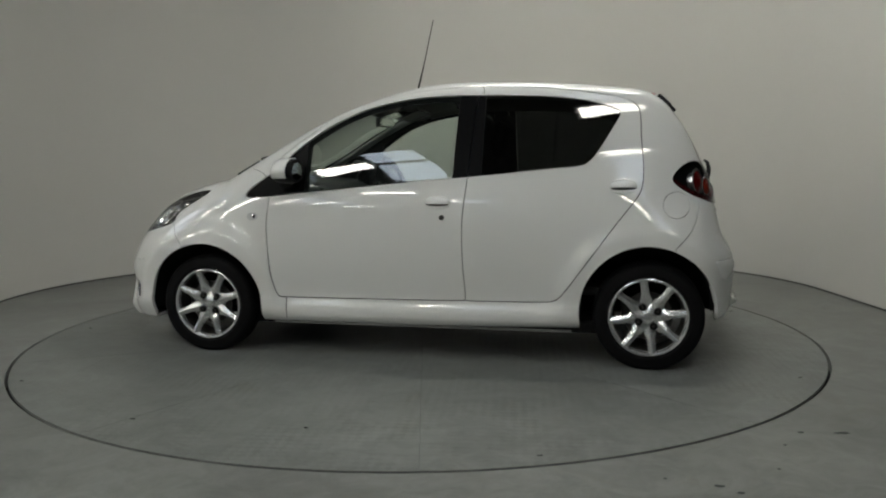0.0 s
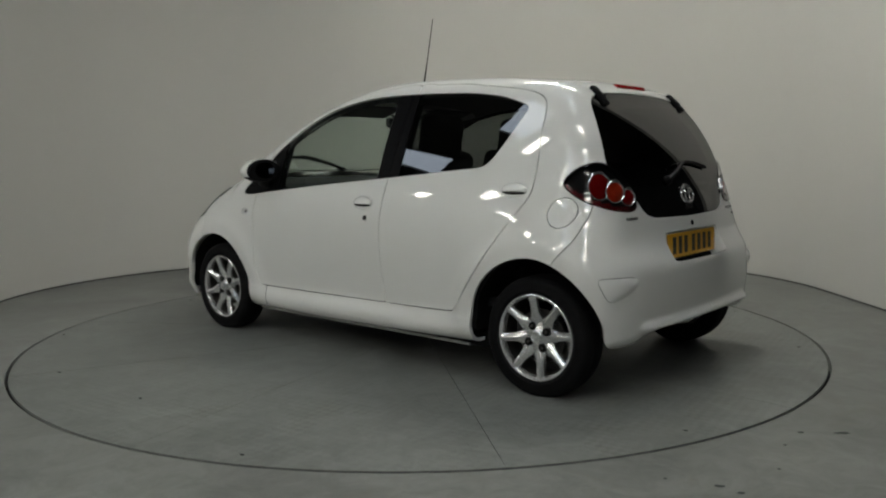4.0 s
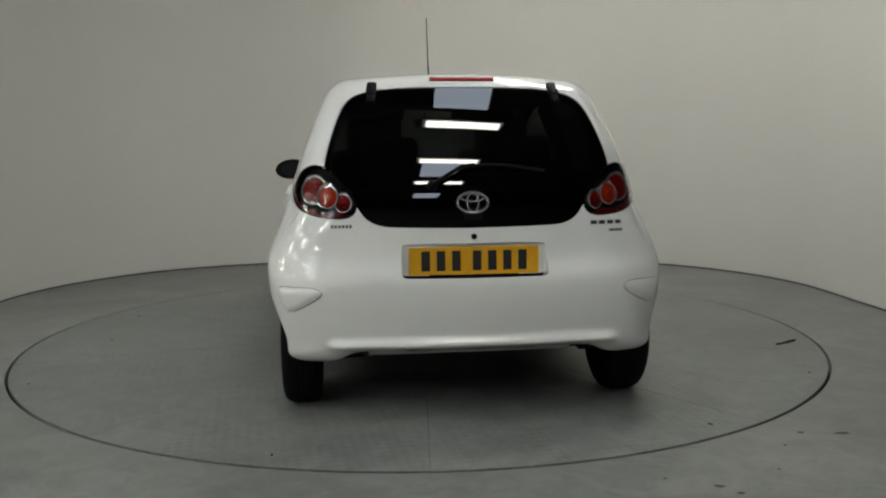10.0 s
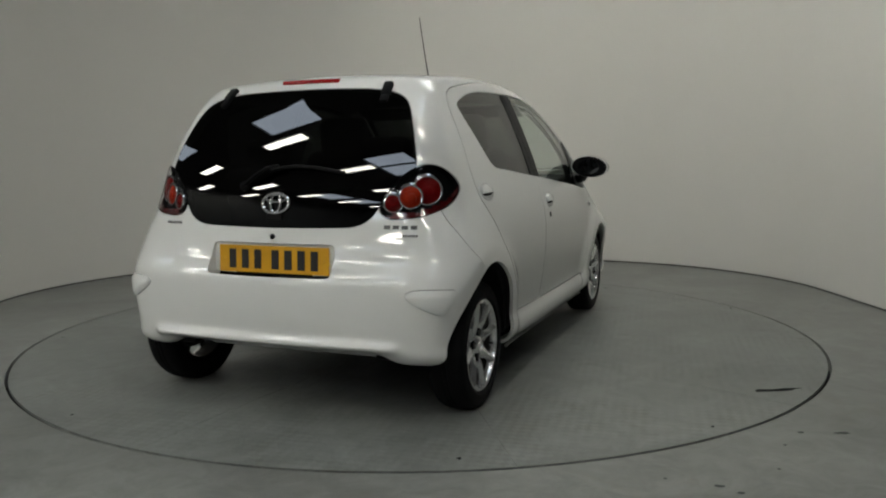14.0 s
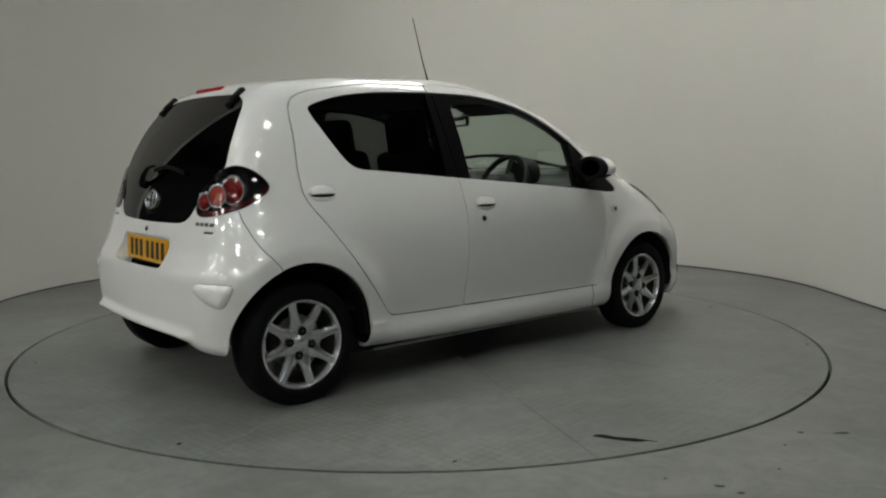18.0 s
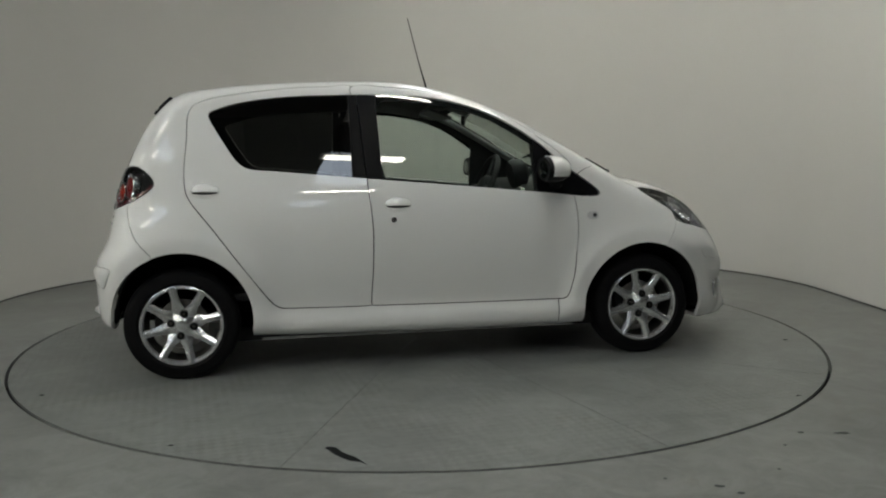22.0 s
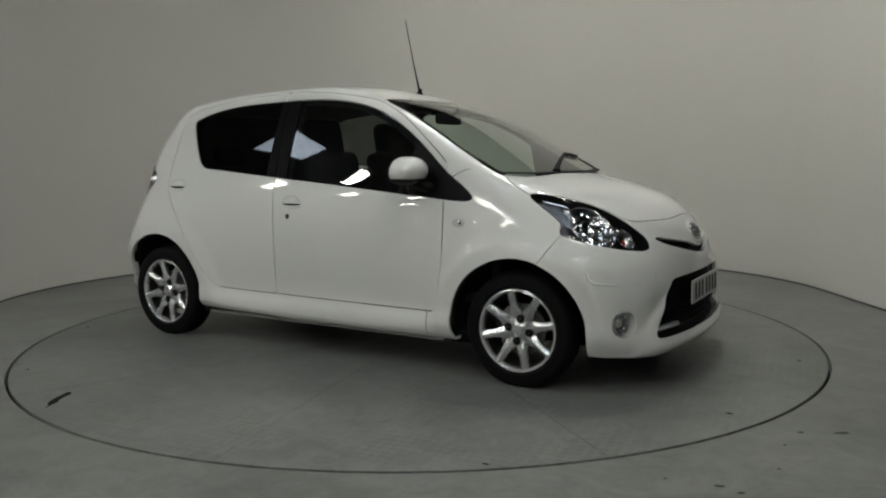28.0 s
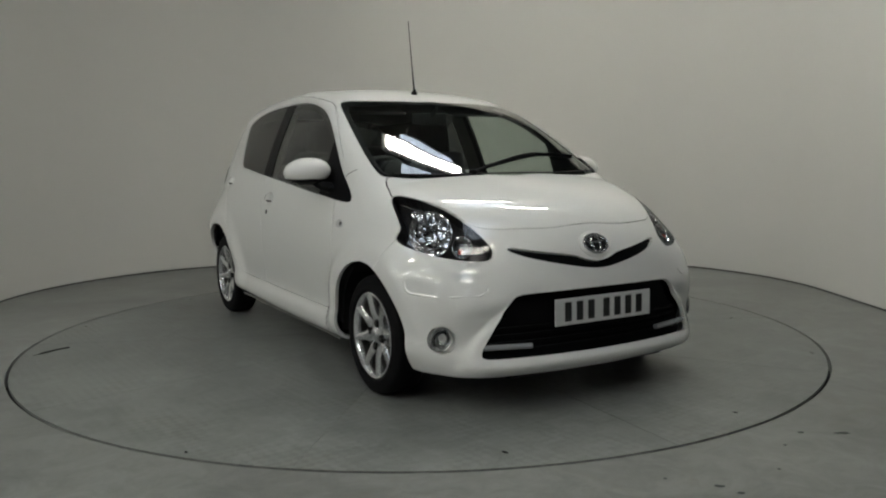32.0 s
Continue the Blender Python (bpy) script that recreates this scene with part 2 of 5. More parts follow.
DLO = [(.928, .849), (.772, .985), (.598, 1.13), (.426, 1.24), (.255, 1.31), (.03, 1.352), (-.221, 1.362), (-.635, 1.350), (-.854, 1.322), (-.985, 1.285),
       (-1.022, 1.258), (-.982, 1.176), (-.905, 1.052), (-.865, 1.012), (-.82, .996), (-.729, .989), (-.314, .951), (.11, .915), (.627, .867)]
REGIONS = [  # name, chart, outline, box of the skin (x from, x to, y from, z from, z to)
    ("arch_front", SIDE_VIEW, arch(1.17, .262, .332), (.7, 1.6, .42, 0, .8)),
    ("arch_rear", SIDE_VIEW, arch(-1.166, .285, .326), (-1.6, -.7, .42, 0, .8)),
    ("headlamp", FRONT_CORNER, smooth_loop([(.012, .868), (-.089, .866), (-.219, .819), (-.320, .752), (-.392, .680), (-.394, .645), (-.375, .630), (-.324, .627), (-.212, .640), (-.100, .664), (-.012, .700), (-.028, .755)]), (1.1, 1.9, .3, .55, .95)),
    ("tail_lamp", REAR_CORNER, smooth_loop([(-.305, .925), (-.362, .992), (-.448, 1.016), (-.534, .982), (-.615, .897), (-.634, .845), (-.622, .815), (-.587, .805), (-.474, .820), (-.365, .862)]), (-1.7, -1.1, .3, .7, 1.1)),
    ("rear_glass", END_VIEW, smooth_loop([(-.3, 1.338), (0, 1.338), (.2, 1.336), (.36, 1.326), (.45, 1.303), (.50, 1.262), (.545, 1.16), (.582, 1.03), (.575, .98), (.465, .86), (.43, .812), (.39, .785), (.33, .772), (0, .765), (-.3, .765)]), (-1.7, -1.1, -1, .7, 1.4)),
    ("windscreen", PLAN_VIEW, smooth_loop([(.36, -.2), (.355, .081), (.325, .30), (.285, .47), (.30, .515), (.36, .545), (.556, .590), (.797, .628), (.95, .642), (1.01, .637), (1.035, .62), (1.096, .458), (1.13, .2), (1.142, -.1)]), (.1, 1.3, -1, .9, 1.5)),
    ("hood", PLAN_VIEW, smooth_loop([(1.142, -.2), (1.13, .2), (1.096, .458), (1.045, .612), (1.065, .637), (1.121, .652), (1.19, .664), (1.30, .61), (1.45, .545), (1.572, .486), (1.639, .363), (1.687, .198), (1.697, .07), (1.697, -.07), (1.687, -.198)]), (1.0, 1.75, -1, .72, 1.0)),
    ("front_glass", SIDE_VIEW, np.array([(.588, .7), (.578, 1.5), (-.214, 1.5), (-.190, .7)]), None),
    ("rear_door_glass", SIDE_VIEW, np.array([(-.345, .7), (-.352, 1.5), (-1.4, 1.5), (-1.4, .7)]), None),
    ("trim_front", SIDE_VIEW, np.array([(-.313, 1.5), (-.302, 1.27), (-.277, .949), (-.27, .7), (1.2, .7), (1.2, 1.5)]), None),
    ("trim_rear", SIDE_VIEW, smooth_loop(DLO), (-1.3, 1.1, .35, .8, 1.5)),
    ("front_door", SIDE_VIEW, smooth_loop([(-.326, 1.405), (-.12, 1.401), (0, 1.391), (.262, 1.346), (.44, 1.270), (.61, 1.157), (.77, 1.022), (.788, .95), (.785, .867), (.799, .70), (.782, .47), (.760, .365), (.742, .325), (.708, .314), (-.24, .320), (-.267, .33), (-.258, .50), (-.256, .711), (-.277, .949), (-.302, 1.27)]), (-.5, 1, .35, .25, 1.45)),
    ("rear_door", SIDE_VIEW, smooth_loop([(-.326, 1.405), (-.45, 1.403), (-.655, 1.393), (-.99, 1.345), (-1.085, 1.31), (-1.118, 1.26), (-1.125, 1.135), (-1.137, 1.0), (-1.132, .9), (-1.108, .845), (-.995, .697), (-.853, .50), (-.765, .380), (-.733, .345), (-.69, .326), (-.30, .320), (-.267, .33), (-.258, .50), (-.256, .711), (-.277, .949), (-.302, 1.27)]), (-1.3, -.1, .35, .25, 1.45)),
    ("fuel_flap", SIDE_VIEW, ring(-1.292, .808, .062), (-1.5, -1.1, .4, .6, 1)),
    ("plate_recess", END_VIEW, smooth_loop([(-.25, .702), (0, .703), (.25, .702), (.282, .697), (.288, .67), (.290, .60), (.283, .582), (.25, .577), (0, .575), (-.25, .577)]), (-1.8, -1.3, -1, .5, .8)),
    ("rear_pad", REAR_CORNER, smooth_loop([(-.402, .543), (-.45, .546), (-.54, .546), (-.575, .538), (-.587, .520), (-.562, .494), (-.505, .463), (-.458, .449), (-.432, .460), (-.410, .498), (-.396, .528)]), (-1.8, -1.3, .4, .3, .7)),
    ("grille_upper", END_VIEW, smooth_loop([(-.12, .632), (-.06, .616), (0, .606), (.06, .616), (.112, .634), (.263, .656), (.385, .675), (.405, .668), (.341, .639), (.177, .602), (0, .579), (-.177, .602)]), (1.5, 1.9, -1, .5, .75)),
    ("grille_lower", END_VIEW, smooth_loop([(-.2, .5), (0, .5), (.2, .498), (.38, .494), (.42, .484), (.45, .455), (.505, .384), (.562, .285), (.568, .258), (.545, .249), (.4, .246), (0, .245), (-.2, .245)]), (1.5, 1.9, -1, .2, .6)),
    ("fog_bowl", FRONT_CORNER, ring(-.188, .32, .056), (1.4, 1.8, .4, .2, .45)),
    ("front_bumper", SIDE_VIEW, np.array([(1.255, .02), (1.255, .5), (1.290, .58), (1.325, .63), (1.36, .685), (1.385, .72), (1.385, .82), (2.2, .82), (2.2, .02)]), (1.2, 2, -1, .1, .85)),
    ("rear_bumper", SIDE_VIEW, np.array([(-1.26, .02), (-1.26, .55), (-1.287, .60), (-1.32, .635), (-1.358, .68), (-1.38, .725), (-1.393, .77), (-1.40, .80), (-1.40, .86), (-2.2, .86), (-2.2, .02)]), (-2, -1.2, -1, .1, .9)),
]
NAMES = [r[0] for r in REGIONS] + ["body"]


WINDOW_PIECES = ("trim_front", "rear_door_glass", "front_glass")


def label_points(p):
    lab = np.full(len(p), len(REGIONS))
    for i in range(len(REGIONS) - 1, -1, -1):
        name, chart, loop, box = REGIONS[i]
        if box is None:
            continue
        m = (p[:, 0] > box[0]) & (p[:, 0] < box[1]) & (p[:, 1] > box[2]) & (p[:, 2] > box[3]) & (p[:, 2] < box[4])
        m[m] = within(p[m] @ chart.T, loop)
        lab[m] = i
    pane = lab == NAMES.index("trim_rear")
    for name in WINDOW_PIECES:      # the window band is split by its pillars
        t = pane.copy()
        t[t] = within(p[t] @ SIDE_VIEW.T, REGIONS[NAMES.index(name)][2])
        lab[t] = NAMES.index(name)
    return lab


def lattice():
    """Half of a box of quads, y from zero outwards, drawn in on to the skin."""
    xs, ys, zs = np.linspace(-1.74, 1.94, 270), np.linspace(0, .92, 68), np.linspace(.08, 1.58, 112)
    nx, ny, nz = len(xs), len(ys), len(zs)
    quads = []

    def sheet(i, j, k):
        c = (i * ny + j) * nz + k
        quads.append(np.stack([c[:-1, :-1], c[1:, :-1], c[1:, 1:], c[:-1, 1:]], -1).reshape(-1, 4))

    I, J, K = np.arange(nx), np.arange(ny), np.arange(nz)
    for e in (0, nx - 1):
        a, b = np.meshgrid(J, K, indexing="ij")
        sheet(np.full_like(a, e), a, b)
    a, b = np.meshgrid(I, K, indexing="ij")
    sheet(a, np.full_like(a, ny - 1), b)
    for e in (0, nz - 1):
        a, b = np.meshgrid(I, J, indexing="ij")
        sheet(a, b, np.full_like(a, e))
    q = np.concatenate(quads)
    used, q = np.unique(q, return_inverse=True)
    q = q.reshape(-1, 4)
    p = np.stack([xs[used // (ny * nz)], ys[used // nz % ny], zs[used % nz]], 1)
    seam = p[:, 1] == 0
    core = np.stack([np.clip(p[:, 0], -1.15, 1.3), np.clip(p[:, 1], 0, .35), p[:, 2]], 1)
    core[:, 2] = np.clip(p[:, 2], .42, np.maximum(.5, top_line(core[:, 0]) - .30))
    a, b = np.zeros(len(p)), np.ones(len(p))
    for _ in range(26):
        m = (a + b) / 2
        out = field(p + m[:, None] * (core - p)) > 0
        a, b = np.where(out, m, a), np.where(out, b, m)
    p = p + ((a + b) / 2)[:, None] * (core - p)
    p[seam, 1] = 0
    return p, q, seam


def settle(p, seam, rounds=2):
    for _ in range(rounds):
        g = slope(p)
        p = p - g * (field(p) / (g * g).sum(1))[:, None]
        p[seam, 1] = 0
    return p


SKIN, QUADS, SEAM = lattice()
QLAB = label_points(SKIN[QUADS].mean(1))
low = np.full(len(SKIN), 99)
high = np.full(len(SKIN), -1)
for c in range(4):
    np.minimum.at(low, QUADS[:, c], QLAB)
    np.maximum.at(high, QUADS[:, c], QLAB)
EDGE = low != high
for _ in range(3):
    for i, (name, chart, loop, box) in enumerate(REGIONS):
        m = np.nonzero(EDGE & (low == i))[0]
        if box is None:      # the outer edge follows the window outline, the others the pillars
            other = REGIONS[NAMES.index("trim_rear")][2]
            rear = high[m] <= NAMES.index("trim_rear")
            for mm, lp in ((m[rear], loop), (m[~rear], other)):
                c, d = nearest(SKIN[mm] @ chart.T, lp)
                ok = d < .022
                SKIN[mm[ok]] += (c - SKIN[mm] @ chart.T)[ok] @ chart
            continue
        if len(m):
            c, d = nearest(SKIN[m] @ chart.T, loop)
            ok = d < .022
            SKIN[m[ok]] += (c - SKIN[m] @ chart.T)[ok] @ chart
    SKIN[SEAM, 1] = 0
    SKIN[EDGE] = settle(SKIN[EDGE], SEAM[EDGE], 1)
NORMAL = slope(SKIN)
NORMAL /= np.linalg.norm(NORMAL, axis=1)[:, None]
ea, eb, ec = SKIN[QUADS[:, 0]], SKIN[QUADS[:, 1]], SKIN[QUADS[:, 2]]
ed = SKIN[QUADS[:, 3]]
turned = (np.cross(ec - ea, ed - eb) * NORMAL[QUADS].mean(1)).sum(1) < 0
QUADS[turned] = QUADS[turned][:, ::-1]


def mesh_of(name, verts, faces, material, parent=None, label="", smooth=True):
    me = bpy.data.meshes.new(name)
    me.from_pydata([tuple(v) for v in np.asarray(verts).tolist()], [], [tuple(f) for f in (faces.tolist() if hasattr(faces, "tolist") else faces)])
    me.materials.append(material)
    if smooth:
        me.polygons.foreach_set("use_smooth", [True] * len(me.polygons))
    me.update()
    ob = new(name, me)
    ob.parent = parent
    if label:
        ob["label"] = label
    return ob


def half_panel(names, gap=.0026, skirt=.016, sink=0.0, flat_x=None, keep=None):
    """Vertices and faces of the named regions on the left half, with a turned-in rim."""
    ids = [NAMES.index(n) for n in names]
    f = QUADS[np.isin(QLAB, ids)]
    if keep is not None:
        f = f[keep(SKIN[f].mean(1))]
    used, f = np.unique(f, return_inverse=True)
    f = f.reshape(-1, 4)
    p, n, on_seam = SKIN[used].copy(), NORMAL[used], SEAM[used]
    e = np.concatenate([f[:, [i, (i + 1) % 4]] for i in range(4)])
    key = np.sort(e, 1)
    code = key[:, 0] * len(p) + key[:, 1]
    _, first, count = np.unique(code, return_index=True, return_counts=True)
    rim = e[first[count == 1]]
    rim = rim[~(on_seam[rim[:, 0]] & on_seam[rim[:, 1]])]
    push = np.zeros_like(p)
    for a, b in ((0, 1), (1, 0)):
        d = p[rim[:, 1]] - p[rim[:, 0]]
        d /= np.linalg.norm(d, axis=1)[:, None] + 1e-9
        np.add.at(push, rim[:, a], np.cross(n[rim[:, a]], d))
    ln = np.linalg.norm(push, axis=1)
    mask = ln > 1e-6
    p[mask] += push[mask] / ln[mask][:, None] * gap
    if sink:
        p = p - n * sink
    if flat_x is not None:
        p[:, 0] = np.maximum(p[:, 0], flat_x)
    p[on_seam, 1] = 0
    if skirt and len(rim):
        rv, ri = np.unique(rim, return_inverse=True)
        ri = ri.reshape(-1, 2)
        k = len(p)
        outer = p[rv]
        inner = p[rv] - n[rv] * skirt
        p = np.concatenate([p, outer, inner])
        on_seam = np.concatenate([on_seam, on_seam[rv], on_seam[rv]])
        m = len(rv)
        f = np.concatenate([f, np.stack([k + ri[:, 1], k + ri[:, 0], k + m + ri[:, 0], k + m + ri[:, 1]], 1)])
        p[on_seam, 1] = 0
    return p, f, on_seam


def true_normals(ob):
    """Shades a panel by the normals of the smooth skin, so that reflections run on evenly."""
    me = ob.data
    co = np.empty(len(me.vertices) * 3)
    me.vertices.foreach_get("co", co)
    n = slope(co.reshape(-1, 3))
    n /= np.linalg.norm(n, axis=1)[:, None] + 1e-9
    own = np.array([v.normal for v in me.vertices])
    n[(own * n).sum(1) < .75] = 0           # turned-in rims keep their own
    me.normals_split_custom_set_from_vertices([tuple(v) for v in n.tolist()])
    return ob


def mirrored(p, f):
    return p * (1, -1, 1), f[:, ::-1]


def side_panels(name, names, material, parents, label="", **how):
    """One panel on the left and its mirror image on the right."""
    p, f, _ = half_panel(names, **how)
    q, g = mirrored(p, f)
    return true_normals(mesh_of(name, p, f, material, parents[0], label)), true_normals(mesh_of(name, q, g, material, parents[1], label))


def cross_panel(name, names, material, parent, label="", left_only=(), right_more=(), **how):
    """A panel that reaches across the middle, welded there."""
    p, f, s = half_panel(names + tuple(left_only), **how)
    q, g, t = half_panel(names + tuple(right_more), **how) if right_more else (p, f, s)
    q, g = mirrored(q, g)
    v = np.concatenate([p, q])
    faces = np.concatenate([f, g + len(p)])
    ob = mesh_of(name, v, faces, material, parent, label)
    bm = bmesh.new()
    bm.from_mesh(ob.data)
    bmesh.ops.remove_doubles(bm, verts=[w for w in bm.verts if abs(w.co.y) < 1e-6], dist=1e-5)
    bm.to_mesh(ob.data)
    bm.free()
    return ob if "flat_x" in how else true_normals(ob)
# ---- small builders ----
def part(name, bm, material, parent=None, label="", smooth=False):
    """One mesh object under a thing or a part."""
    me = bpy.data.meshes.new(name)
    bmesh.ops.recalc_face_normals(bm, faces=bm.faces)
    bm.to_mesh(me)
    bm.free()
    me.materials.append(material)
    if smooth:
        me.polygons.foreach_set("use_smooth", [True] * len(me.polygons))
        me.set_sharp_from_angle(angle=radians(40))
    ob = new(name, me)
    ob.parent = parent
    if label:
        ob["label"] = label
    return ob


def box(size, at=(0, 0, 0), bevel=0.0, turn=None, bm=None, seg=2):
    bm = bm or bmesh.new()
    m = Matrix.Translation(at) @ (turn or Matrix.Identity(4)) @ Matrix.Diagonal((*size, 1))
    made = bmesh.ops.create_cube(bm, size=1, matrix=m)
    if bevel:
        edges = {e for v in made["verts"] for e in v.link_edges}
        bmesh.ops.bevel(bm, geom=list(edges), offset=bevel, segments=seg, affect="EDGES", profile=.5)
    return bm


def lathe(profile, n=64, axis="Y", at=(0, 0, 0), bm=None, closed=False):
    """Turns (radius, along) pairs about an axis through at."""
    bm = bm or bmesh.new()
    rows = []
    for r, h in profile:
        row = []
        for i in range(n):
            a = 2 * math.pi * i / n
            u, v = r * math.cos(a), r * math.sin(a)
            co = {"Y": (u, h, v), "Z": (u, v, h), "X": (h, u, v)}[axis]
            row.append(bm.verts.new(Vector(co) + Vector(at)))
        rows.append(row)
    pairs = list(zip(rows, rows[1:])) + ([(rows[-1], rows[0])] if closed else [])
    for a, b in pairs:
        for i in range(n):
            bm.faces.new((a[i], a[(i + 1) % n], b[(i + 1) % n], b[i]))
    if not closed:
        for row in (rows[0], rows[-1]):
            bm.faces.new(row)
    return bm


def tube(points, r, n=8, bm=None, loop=False, flat=1.0):
    """A round bar along points; r is one radius or one for each point."""
    bm = bm or bmesh.new()
    pts = [Vector(p) for p in points]
    rs = r if hasattr(r, "__len__") else [r] * len(pts)
    rows, up = [], Vector((0, 0, 1))
    for i, p in enumerate(pts):
        d = (pts[(i + 1) % len(pts)] - pts[i - 1]) if loop else pts[min(i + 1, len(pts) - 1)] - pts[max(i - 1, 0)]
        d.normalize()
        if abs(d.dot(up)) > .95:
            up = Vector((1, 0, 0))
        s = d.cross(up).normalized()
        w = s.cross(d)
        rows.append([bm.verts.new(p + rs[i] * (math.cos(a) * s + flat * math.sin(a) * w)) for a in (2 * math.pi * k / n for k in range(n))])
    for i in range(len(rows) if loop else len(rows) - 1):
        a, b = rows[i], rows[(i + 1) % len(rows)]
        for k in range(n):
            bm.faces.new((a[k], a[(k + 1) % n], b[(k + 1) % n], b[k]))
    if not loop:
        bm.faces.new(rows[0])
        bm.faces.new(rows[-1])
    return bm


def slab(outline, depth, m=Matrix.Identity(4), bevel=0.0, bm=None):
    """A plate: an outline in x and y, raised along z by depth, then placed by m."""
    bm = bm or bmesh.new()
    low = [bm.verts.new(m @ Vector((x, y, 0))) for x, y in outline]
    top = [bm.verts.new(m @ Vector((x, y, depth))) for x, y in outline]
    a, b = bm.faces.new(low), bm.faces.new(top)
    n = len(low)
    for i in range(n):
        bm.faces.new((low[i], low[(i + 1) % n], top[(i + 1) % n], top[i]))
    if bevel:
        bmesh.ops.bevel(bm, geom=list(b.edges), offset=bevel, segments=2, affect="EDGES", profile=.5)
    return bm


def thing(name, label, category, m=Matrix.Identity(4), group=""):
    ob = new(name)
    ob.empty_display_size = .1
    ob.matrix_basis = m
    return tagged(ob, label, category, group)


# ---- the hall: floor, turntable, curved wall, roof ----
def floor_paint(name, colour, tread):
    """Worn grey floor paint: cloudy stains, scuffs and, on the table, a faint raised tread."""
    m, t, b = nodes(name)
    where = t.nodes.new("ShaderNodeTexCoord")
    cloud = add(t, "ShaderNodeTexNoise", Scale=1.1, Detail=6.0, Roughness=.62, Distortion=.6)
    streak = add(t, "ShaderNodeTexNoise", Scale=5.0, Detail=8.0, Roughness=.7, Distortion=1.5)
    speck = add(t, "ShaderNodeTexNoise", Scale=70.0, Detail=4.0)
    scuffs = add(t, "ShaderNodeTexVoronoi", Scale=6.0)
    for n in (cloud, streak, speck, scuffs):
        t.links.new(where.outputs["Object"], n.inputs["Vector"])
    ramp = t.nodes.new("ShaderNodeValToRGB")
    ramp.color_ramp.elements[0].position, ramp.color_ramp.elements[1].position = .30, .72
    ramp.color_ramp.elements[0].color = (*[c * .74 for c in colour], 1)
    ramp.color_ramp.elements[1].color = (*[c * 1.16 for c in colour], 1)
    t.links.new(cloud.outputs[0], ramp.inputs[0])
    worn = t.nodes.new("ShaderNodeMapRange")
    worn.inputs["From Min"].default_value, worn.inputs["From Max"].default_value = .36, .64
    worn.inputs["To Min"].default_value, worn.inputs["To Max"].default_value = .80, 1.18
    t.links.new(streak.outputs[0], worn.inputs["Value"])
    mix = t.nodes.new("ShaderNodeMix")
    mix.data_type, mix.blend_type = "RGBA", "MULTIPLY"
    mix.inputs[0].default_value = 1.0
    t.links.new(ramp.outputs[0], mix.inputs[6])
    t.links.new(worn.outputs[0], mix.inputs[7])
    rust = add(t, "ShaderNodeTexNoise", Scale=2.3, Detail=9.0, Roughness=.75, Distortion=.8)
    t.links.new(where.outputs["Object"], rust.inputs["Vector"])
    rusty = t.nodes.new("ShaderNodeMapRange")
    rusty.inputs["From Min"].default_value, rusty.inputs["From Max"].default_value = .56, .74
    rusty.inputs["To Max"].default_value = .38
    t.links.new(rust.outputs[0], rusty.inputs["Value"])
    brown = t.nodes.new("ShaderNodeMix")
    brown.data_type = "RGBA"
    brown.inputs[7].default_value = (.13, .115, .085, 1)
    t.links.new(rusty.outputs[0], brown.inputs[0])
    t.links.new(mix.outputs[2], brown.inputs[6])
    mix = brown
    dark = t.nodes.new("ShaderNodeMapRange")
    dark.inputs["From Min"].default_value, dark.inputs["From Max"].default_value = .0, .035
    dark.inputs["To Min"].default_value, dark.inputs["To Max"].default_value = .62, 1.0
    t.links.new(scuffs.outputs["Distance"], dark.inputs["Value"])
    spots = t.nodes.new("ShaderNodeMix")
    spots.data_type, spots.blend_type = "RGBA", "MULTIPLY"
    spots.inputs[0].default_value = .5
    t.links.new(mix.outputs[2], spots.inputs[6])
    t.links.new(dark.outputs[0], spots.inputs[7])
    t.links.new(spots.outputs[2], b.inputs["Base Color"])
    rough = t.nodes.new("ShaderNodeMapRange")
    rough.inputs["To Min"].default_value, rough.inputs["To Max"].default_value = .30, .55
    t.links.new(streak.outputs[0], rough.inputs["Value"])
    t.links.new(rough.outputs[0], b.inputs["Roughness"])
    b.inputs["Specular IOR Level"].default_value = .35
    bn = t.nodes.new("ShaderNodeBump")
    bn.inputs["Strength"].default_value, bn.inputs["Distance"].default_value = .12, .002
    t.links.new(speck.outputs[0], bn.inputs["Height"])
    last = bn
    if tread:
        turn = t.nodes.new("ShaderNodeMapping")
        turn.inputs["Rotation"].default_value = (0, 0, radians(38))
        t.links.new(where.outputs["Object"], turn.inputs["Vector"])
        studs = add(t, "ShaderNodeTexChecker", Scale=34.0)
        t.links.new(turn.outputs[0], studs.inputs["Vector"])
        stud_tone = t.nodes.new("ShaderNodeMapRange")          # every other square of the tread darker, in noise patches
        stud_tone.inputs["To Min"].default_value, stud_tone.inputs["To Max"].default_value = .87, 1.05
        t.links.new(studs.outputs["Fac"], stud_tone.inputs["Value"])
        patch = t.nodes.new("ShaderNodeMapRange")
        patch.inputs["From Min"].default_value, patch.inputs["From Max"].default_value = .44, .62
        t.links.new(rust.outputs[0], patch.inputs["Value"])
        checked = t.nodes.new("ShaderNodeMix")
        checked.data_type, checked.blend_type = "RGBA", "MULTIPLY"
        t.links.new(patch.outputs[0], checked.inputs[0])
        t.links.new(spots.outputs[2], checked.inputs[6])
        t.links.new(stud_tone.outputs[0], checked.inputs[7])
        t.links.new(checked.outputs[2], b.inputs["Base Color"])
        tb = t.nodes.new("ShaderNodeBump")
        tb.inputs["Strength"].default_value, tb.inputs["Distance"].default_value = .9, .002
        t.links.new(studs.outputs["Fac"], tb.inputs["Height"])
        t.links.new(bn.outputs[0], tb.inputs["Normal"])
